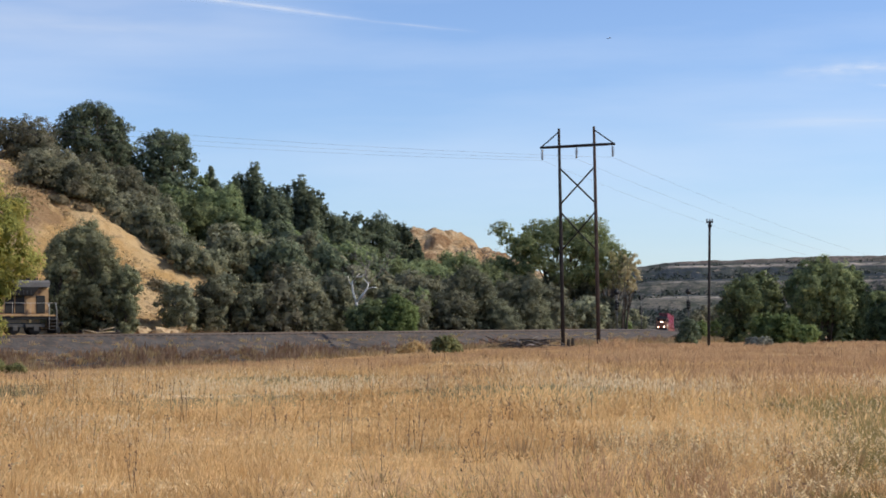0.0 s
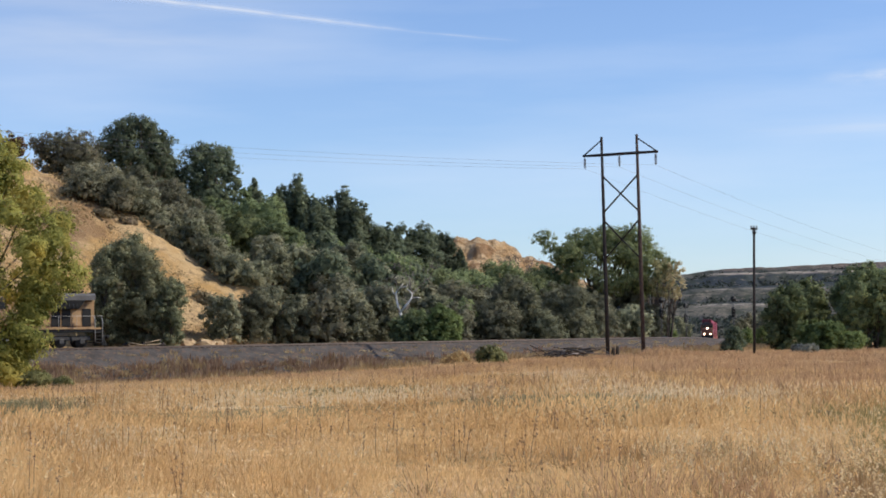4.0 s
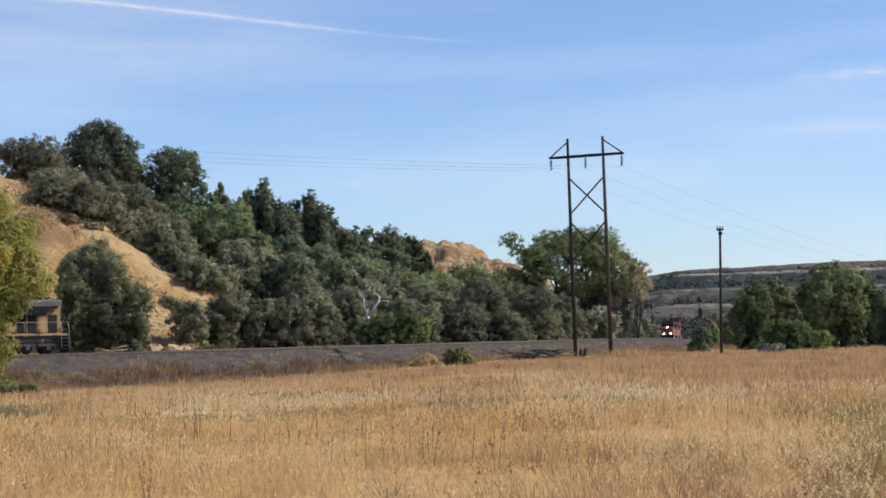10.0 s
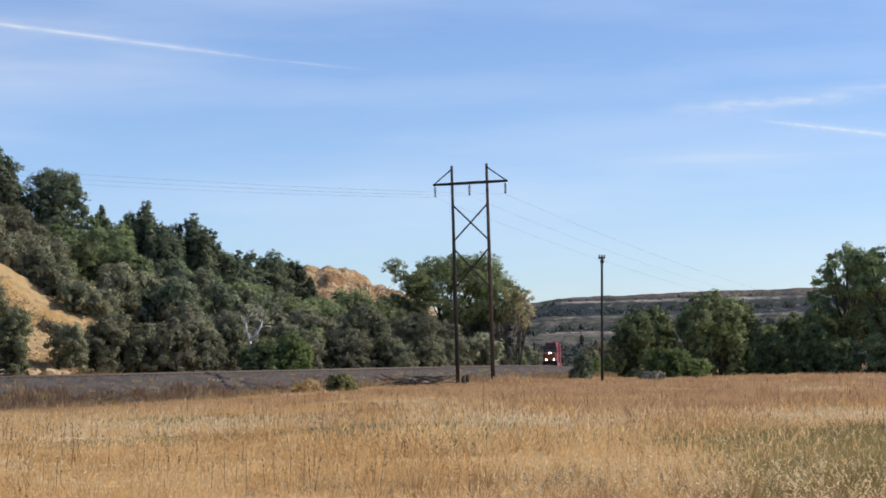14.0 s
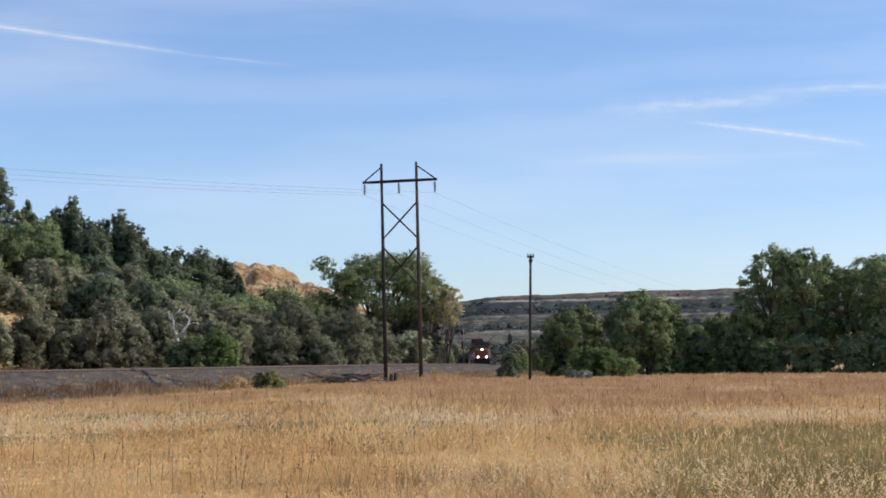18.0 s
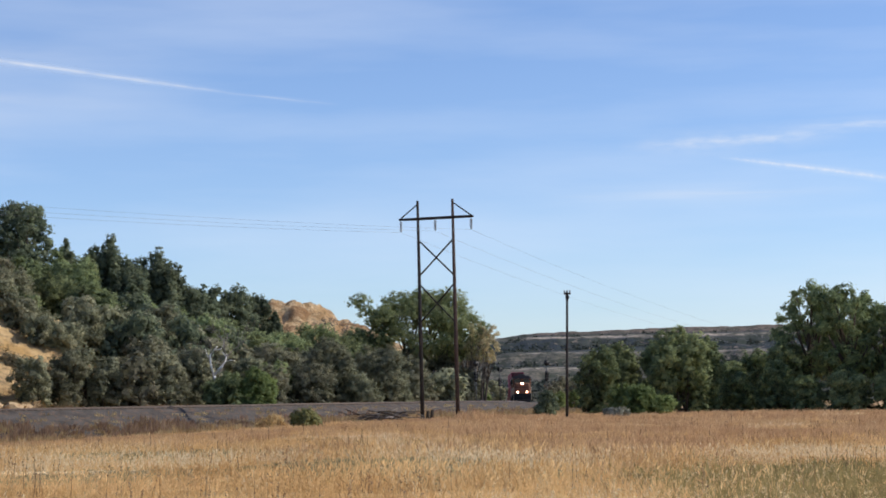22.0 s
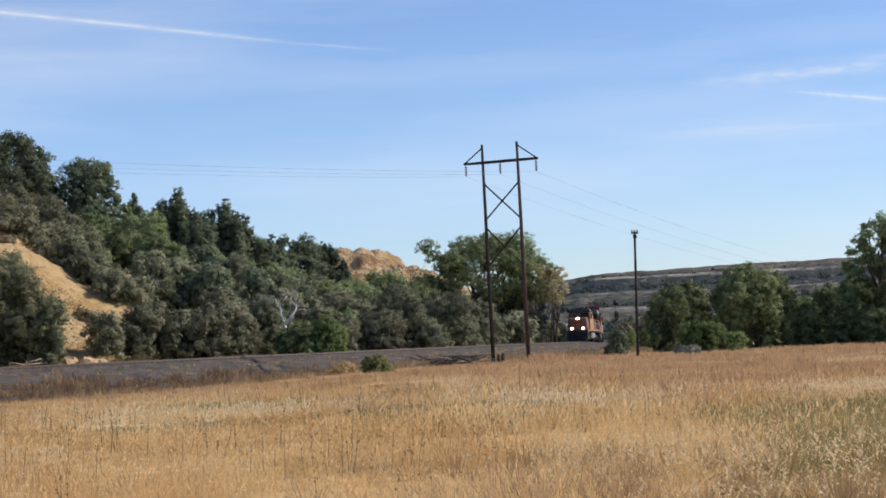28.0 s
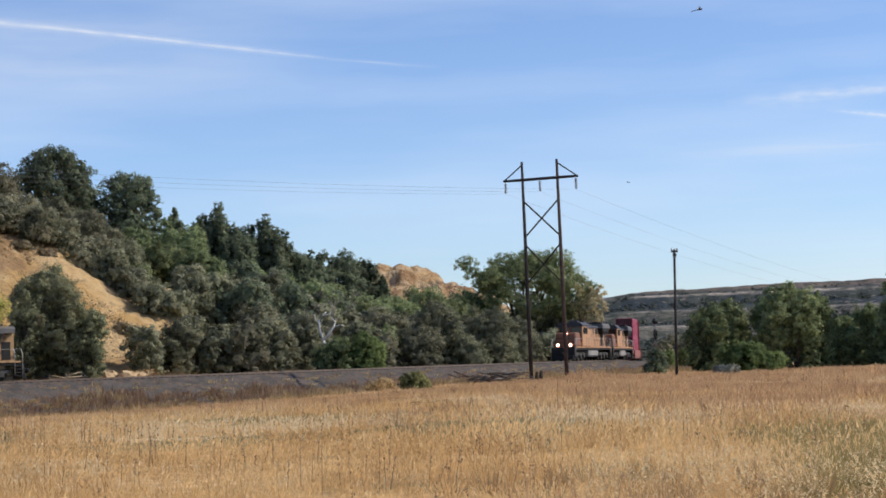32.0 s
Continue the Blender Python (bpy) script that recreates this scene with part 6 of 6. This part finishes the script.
def build_dragonfly(label):
    """Head to +x; about 7 cm long."""
    ob = tagged(empty("dragonfly"), label, "dragonfly", "dragonflies")
    rod("thorax", [(0.0, 0, 0), (0.008, 0, 0.001), (0.018, 0, 0.001), (0.024, 0, 0)], [0.003, 0.0065, 0.0065, 0.003], M_CHITIN, ob, 10)
    rod("abdomen", [(0.001, 0, 0), (-0.02, 0, -0.001), (-0.046, 0, -0.004)], [0.0034, 0.0026, 0.0018], M_CHITIN, ob, 8)
    head = rod("head", [(0.022, 0, 0), (0.026, 0, 0), (0.030, 0, 0)], [0.003, 0.0055, 0.002], M_CHITIN, ob, 10)
    for s in (-1, 1):
        rod("eye", [(0.0255, s * 0.002, 0.001), (0.0265, s * 0.0048, 0.0015), (0.027, s * 0.006, 0.0015)], [0.003, 0.0032, 0.0012], M_CHITIN, head, 8)
        for x, l in ((0.015, 0.043), (0.008, 0.040)):
            bm = bmesh.new()
            out = [(x - 0.002, 0.003), (x + 0.003, 0.004), (x + 0.005, l * 0.55), (x + 0.004, l), (x - 0.003, l * 1.02), (x - 0.007, l * 0.6)]
            lo = [bm.verts.new((a, s * c, 0.006 + 0.12 * c)) for a, c in out]
            hi = [bm.verts.new((a, s * c, 0.0066 + 0.12 * c)) for a, c in out]
            bm.faces.new(lo)
            bm.faces.new(hi[::-1])
            for i in range(6):
                bm.faces.new((lo[i], hi[i], hi[(i + 1) % 6], lo[(i + 1) % 6]))
            bmesh.ops.recalc_face_normals(bm, faces=bm.faces)
            part("wing", bm, M_WING, ob, "clear veined wing")
    return ob


near_fly = build_dragonfly("dark dragonfly with clear wings crossing the sky")
far_fly = build_dragonfly("dark dragonfly with clear wings far over the field")


def in_air(az, el, r, heading=0.0, nose_up=8.0):
    a, e = radians(az), radians(el)
    return pose(-r * math.sin(a), r * math.cos(a), EYE_Z + r * math.tan(e), 0, -nose_up, heading)


NEAR_FLIGHT = [(0, 60.00, 9.00, -10), (20, 60.00, 10.00, -10), (25.5, 40.00, 8.00, -10), (26.5, -2.24, 11.77, -5), (26.7, -6.00, 14.50, -5), (27.5, -30.00, 30.00, -40), (28.5, -10.00, 50.00, -120), (29.5, 30.00, 14.00, -60), (30.5, 10.36, 6.81, -5), (31, 5.53, 7.59, -5), (31.5, -0.58, 9.18, -5), (32, -5.97, 10.85, -5)]
FAR_FLIGHT = [(0, -1.84, 9.15, -10), (1, -5.15, 7.66, -10), (2, -14.00, 6.00, -10), (5, -30.00, 8.00, -20), (15, -40.00, 9.00, -20), (29, -30.00, 8.00, 170), (31.5, -5.50, 4.50, 170), (32, -3.58, 5.57, 170)]

# ---------------------------------------------------------------- trains
def hood_bm(x0, x1, w, z0, z1, cham=0.28):
    """A long body with chamfered top edges, along x."""
    prof = [(-w / 2, z0), (w / 2, z0), (w / 2, z1 - cham), (w / 2 - cham, z1), (-w / 2 + cham, z1), (-w / 2, z1 - cham)]
    bm = bmesh.new()
    a = [bm.verts.new((x0, y, z)) for y, z in prof]
    b = [bm.verts.new((x1, y, z)) for y, z in prof]
    bm.faces.new(a)
    bm.faces.new(b[::-1])
    for i in range(6):
        bm.faces.new((a[i], b[i], b[(i + 1) % 6], a[(i + 1) % 6]))
    bmesh.ops.recalc_face_normals(bm, faces=bm.faces)
    return bm


def wheel(parent, x, y, r=0.52):
    w = disc("wheel", (x, y, r), (0, 1, 0), r, 0.13, M_TRUCK, parent, 18)
    disc("hub", (x, y + (0.1 if y > 0 else -0.1), r), (0, 1, 0), 0.17, 0.1, M_BLACK, w, 10)
    return w


def build_truck(parent, x, n, base):
    t = box("truck", (base + 1.1, 2.1, 0.34), (x, 0, 0.86), M_BLACK, parent, 0.03)
    for y in (-1.12, 1.12):
        box("side_frame", (base + 1.5, 0.16, 0.34), (x, y, 0.80), M_TRUCK, t, 0.05)
        for k in range(n):
            u = x - base / 2 + base * k / (n - 1)
            wheel(t, u, y * 0.72)
            box("axle_box", (0.44, 0.2, 0.46), (u, y * 1.06, 0.55), M_TRUCK, t, 0.05)
            if k < n - 1:
                rod("spring", [(u + base / (n - 1) / 2, y * 1.05, 0.45), (u + base / (n - 1) / 2, y * 1.05, 0.95)], 0.13, M_BLACK, t, 8)
    return t


def build_loco(name, label, lit, paint=None):
    """A six-axle road locomotive, nose towards +x, on rails at z = 0."""
    paint = paint or M_YELLOW
    ob = tagged(empty(name), label, "locomotive", "locomotives")
    box("underframe", (21.2, 2.9, 0.36), (0, 0, 1.52), M_BLACK, ob, 0.03)
    box("sill", (20.9, 3.06, 0.16), (0, 0, 1.66), paint, ob, 0.02, "yellow side sill")
    box("fuel_tank", (5.4, 2.75, 0.85), (-0.3, 0, 0.92), M_TANK, ob, 0.16, "dusty grey fuel tank")
    for x in (-7.0, 6.6):
        build_truck(ob, x, 3, 3.7)
    # long hood with doors
    hood = part("long_hood", hood_bm(-10.0, 3.3, 1.9, 1.74, 4.25), paint, ob)
    for side in (-1, 1):
        for k in range(14):
            open_grille = k in (0, 2, 3)
            door = box("hood_door", (0.78, 0.05, 1.55), (-9.3 + 0.9 * k, side * 0.97, 2.62), M_BLACK if open_grille else paint, hood, 0.015, "black louvred door" if open_grille else "")
            box("latch", (0.05, 0.04, 0.16), (-8.97 + 0.9 * k, side * 1.01, 2.55), M_BLACK, door, 0.01)
        for k in range(1, 5):
            box("grille", (1.5, 0.06, 0.62), (-8.8 + 2.4 * k, side * 0.98, 3.70), M_BLACK, hood, 0.02)
    box("inverter_cabinet", (3.4, 2.75, 2.2), (1.5, 0, 2.84), paint, ob, 0.08)
    # radiator wings at the rear
    rad = part("radiator", hood_bm(-9.95, -5.6, 3.05, 4.13, 4.72, 0.2), M_DUSTROOF, ob, "dark flared radiator housing")
    for side in (-1, 1):
        # intake grille whose black also holds the shade under the radiator's overhang
        wing = part("intake", box_bm((3.0, 0.55, 0.78), (-7.0, side * 1.22, 3.74), 0.04, (1.36, 1.5)), M_BLACK, rad, "flared air intake, black with the radiator's shade")
        for k in range(9):
            box("intake_slat", (0.05, 0.04, 0.60), (-8.3 + 0.33 * k, side * 1.56, 3.80), M_ROOF, wing, 0.0)
    box("fan_cover", (2.2, 1.9, 0.16), (-8.0, 0, 4.86), M_BLACK, ob, 0.04)
    roof = part("hood_roof", hood_bm(-5.6, 3.3, 1.96, 4.10, 4.42, 0.2), M_ROOF, ob, "sooty grey hood roof")
    box("exhaust_stack", (1.2, 0.8, 0.34), (-3.4, 0, 4.52), M_BLACK, roof, 0.05)
    box("brake_hatch", (2.6, 1.7, 0.42), (0.6, 0, 4.48), M_ROOF, roof, 0.08)
    # cab
    cab = box("cab", (3.3, 3.16, 2.55), (5.0, 0, 3.02), paint, ob, 0.10, taper=(0.94, 0.96))
    part("cab_roof", hood_bm(3.2, 6.75, 3.16, 4.22, 4.74, 0.36), M_ROOF, ob, "dark grey cab roof")
    box("air_conditioner", (1.2, 1.2, 0.3), (4.4, 0, 4.82), M_ROOF, ob, 0.06)
    # thin panel that carries the painted shade of the cab's front
    box("cab_front", (0.06, 3.0, 2.4), (6.60, 0, 3.0), M_NOSE, cab, 0.02, "cab front in yellow darkened for shade")
    for y in (-0.76, 0.76):
        box("windshield", (0.07, 1.12, 0.72), (6.63, y, 3.80), M_GLASS, cab, 0.03)
    for side in (-1, 1):
        for x in (4.4, 5.6):
            box("side_window", (0.95, 0.07, 0.78), (x, side * 1.56, 3.68), M_GLASS, cab, 0.03)
        rod("mirror", [(6.1, side * 1.5, 3.6), (6.1, side * 1.75, 3.6)], 0.05, M_BLACK, cab, 6)
    box("number_board", (0.08, 0.9, 0.26), (6.60, 0, 4.34), M_BLACK, cab, 0.02)
    nose = box("nose", (2.6, 2.8, 1.75), (7.9, 0, 2.62), M_NOSE, ob, 0.16, taper=(0.86, 0.88))
    box("nose_door", (0.06, 0.66, 1.35), (9.16, -0.55, 2.5), M_NOSE, nose, 0.02)
    lamp = M_LAMP if lit else M_GLASS
    housing = box("headlight_housing", (0.2, 0.62, 0.40), (9.06, 0, 3.34), M_BLACK, ob, 0.04)
    for y in (-0.115, 0.115):
        disc("headlight", (9.21, y, 3.34), (1, 0, 0), 0.11, 0.06, lamp, housing, 14)
        # ring behind the lens; on the lit engine it glows as the lens's halo
        disc("lamp_ring", (9.18, y, 3.34), (1, 0, 0), 0.18, 0.05, M_HALO if lit else M_HANDRAIL, housing, 16)
    for y in (-0.79, 0.79):
        ditch = box("ditch_light", (0.22, 0.46, 0.46), (9.95, y, 1.93), M_BLACK, ob, 0.04)
        disc("ditch_lens", (10.10, y, 1.93), (1, 0, 0), 0.135, 0.06, lamp, ditch, 16)
        disc("lamp_ring", (10.06, y, 1.93), (1, 0, 0), 0.225, 0.05, M_HALO if lit else M_HANDRAIL, ditch, 16)
    # ends: steps, plough, couplers, handrails
    for e in (-1, 1):
        box("pilot", (0.18, 2.9, 0.95), (e * 10.65, 0, 1.02), M_BLACK, ob, 0.04)
        part("snow_plough", box_bm((0.5, 2.6, 0.55), (e * 10.75, 0, 0.42), 0.05, (0.5, 1.0)), M_BLACK, ob)
        c = box("coupler", (0.9, 0.26, 0.26), (e * 11.05, 0, 0.95), M_BLACK, ob, 0.05)
        box("knuckle", (0.28, 0.42, 0.32), (e * 11.42, 0.05, 0.95), M_BLACK, c, 0.08)
        for side in (-1, 1):
            steps = box("step_well", (0.7, 0.3, 0.08), (e * 10.25, side * 1.35, 0.45), M_BLACK, ob, 0.01)
            for k in range(3):
                box("step", (0.7, 0.3, 0.05), (e * 10.25, side * 1.35, 0.74 + 0.28 * k), M_TRUCK, steps, 0.01)
            for u in (9.92, 10.58):
                rod("grab_rail", [(e * u, side * 1.48, 0.5), (e * u, side * 1.48, 2.3), (e * (u - 0.12), side * 1.48, 2.75)], 0.03, M_HANDRAIL, ob, 6)
        rod("end_rail", [(e * 10.6, -1.4, 2.75), (e * 10.6, 1.4, 2.75)], 0.035, M_BLACK, ob, 6)
        rod("end_rail", [(e * 10.6, -1.4, 2.25), (e * 10.6, 1.4, 2.25)], 0.03, M_BLACK, ob, 6)
    for side in (-1, 1):
        rod("handrail", [(-10.58, side * 1.48, 2.75), (3.2, side * 1.48, 2.75)], 0.017, M_HANDRAIL, ob, 6)
        for k in range(9):
            rod("stanchion", [(-9.9 + 1.6 * k, side * 1.48, 1.7), (-9.9 + 1.6 * k, side * 1.48, 2.75)], 0.017, M_HANDRAIL, ob, 6)
        rod("handrail", [(6.8, side * 1.46, 2.7), (9.9, side * 1.46, 2.7)], 0.03, M_HANDRAIL, ob, 6)
    return ob


def container(parent, length, z0, h, mat, label):
    c = box("container", (length, 2.44, h), (0, 0, z0 + h / 2), mat, parent, 0.03, label)
    n = int(length / 0.56)
    for side in (-1, 1):
        for k in range(n):
            u = -length / 2 + length * (k + 0.5) / n
            box("corrugation", (0.30, 0.06, h - 0.42), (u, side * 1.235, z0 + h / 2), mat, c, 0.015)
        for e in (-1, 1):
            box("corner_post", (0.18, 0.14, h), (e * (length / 2 - 0.07), side * 1.18, z0 + h / 2), mat, c, 0.02)
    for e in (-1, 1):
        for y in (-0.58, 0.58):
            box("door", (0.05, 1.14, h - 0.16), (e * (length / 2 + 0.015), y, z0 + h / 2), M_DOORBOX, c, 0.01, "end door in red darkened for shade")
        for y in (-0.55, -0.2, 0.2, 0.55):
            rod("lock_rod", [(e * (length / 2 + 0.06), y, z0 + 0.15), (e * (length / 2 + 0.06), y, z0 + h - 0.15)], 0.03, M_DOORBOX, c, 5)
    return c


def build_well_car(lower, upper, low_label, up_label):
    ob = tagged(empty("well_car"), "low well wagon carrying two stacked containers", "railway wagon", "container wagons")
    well = box("well", (13.2, 2.9, 0.5), (0, 0, 0.62), M_BROWNBOX, ob, 0.04)
    for side in (-1, 1):
        box("side_sill", (13.4, 0.12, 0.95), (0, side * 1.46, 1.05), M_BROWNBOX, well, 0.03)
    for e in (-1, 1):
        box("end_platform", (3.6, 2.7, 0.4), (e * 8.4, 0, 1.25), M_BROWNBOX, ob, 0.05)
        box("bulkhead", (0.14, 2.7, 1.3), (e * 6.8, 0, 1.6), M_BROWNBOX, ob, 0.03)
        build_truck(ob, e * 8.6, 2, 1.75)
        box("coupler", (0.9, 0.26, 0.26), (e * 10.5, 0, 0.95), M_BLACK, ob, 0.05)
    container(ob, 12.19, 0.88, 2.59, lower, low_label)
    container(ob, 12.19, 3.50, 2.75, upper, up_label)
    return ob


def build_board_fence():
    """A low, half-fallen board fence between the standing engine and the olives."""
    ob = tagged(empty("board_fence"), "low half-fallen fence of weathered tan boards", "fence")
    spots = [on_line(q, -8.4) for q in (115.2, 113.5, 111.9)]
    feet = [(x, y, max(gz(x, y), float(rail_z(113.5)) - 0.15)) for x, y, _h in spots]
    for (x, y, z), h in zip(feet, (0.55, 0.62, 0.8)):
        rod("post", [(x, y, gz(x, y) - 0.1), (x + 0.05, y, z + h)], 0.05, M_RAILWOOD, ob, 6)
    for a, b, h0, h1 in ((0, 1, 0.50, 0.22), (1, 2, 0.40, 0.72), (0, 2, 0.16, 0.34)):
        rod("board", [(feet[a][0], feet[a][1] - 0.07, feet[a][2] + h0), (feet[b][0], feet[b][1] - 0.07, feet[b][2] + h1)], 0.055, M_RAILWOOD, ob, 4)


build_board_fence()
lead_loco = build_loco("lead_locomotive", "yellow road locomotive with grey roof and lit headlights", True)
second_loco = build_loco("trailing_locomotive", "yellow road locomotive with grey roof coupled behind another", False)
wagons = [build_well_car(M_REDBOX, M_REDBOX, "red container", "red container"), build_well_car(M_BROWNBOX, M_REDBOX, "brown container", "red container")]
wagons += [copy_thing(wagons[k % 2], pose(0, 0, 0)) for k in range(3)]
standing_loco = build_loco("standing_locomotive", "standing brown-stained yellow locomotive with a dark roof", False, M_YELLOW_STAINED)


def car_pose(s, side=0.0, half=6.8, forward=1):
    """The pose of a car whose middle is at s, its two trucks on the line."""
    a, b = on_line(s + half, side), on_line(s - half, side)
    dx, dy = a[0] - b[0], a[1] - b[1]
    yaw = math.degrees(math.atan2(dy, dx))
    return pose((a[0] + b[0]) / 2, (a[1] + b[1]) / 2, float(rail_z(s)), 0, 0, yaw if forward > 0 else yaw + 180)


standing_loco.matrix_basis = car_pose(130.7, INNER)
FRONT_AT_END, SPEED = 37.6, 8.8


def front_at(t):
    return FRONT_AT_END - SPEED * (32.0 - t)


def motions():
    middles = [(lead_loco, 11.2, 6.8), (second_loco, 33.9, 6.8)]
    middles += [(w, 56.2 + 21.4 * k, 8.6) for k, w in enumerate(wagons)]
    for ob, behind, half in middles:
        walk(ob, [(t, car_pose(front_at(t) - behind, 0.0, half)) for t in range(0, 33)])
    walk(near_fly, [(t, in_air(a, e, 12.0, h)) for t, a, e, h in NEAR_FLIGHT])
    walk(far_fly, [(t, in_air(a, e, 30.0, h)) for t, a, e, h in FAR_FLIGHT])


motions()
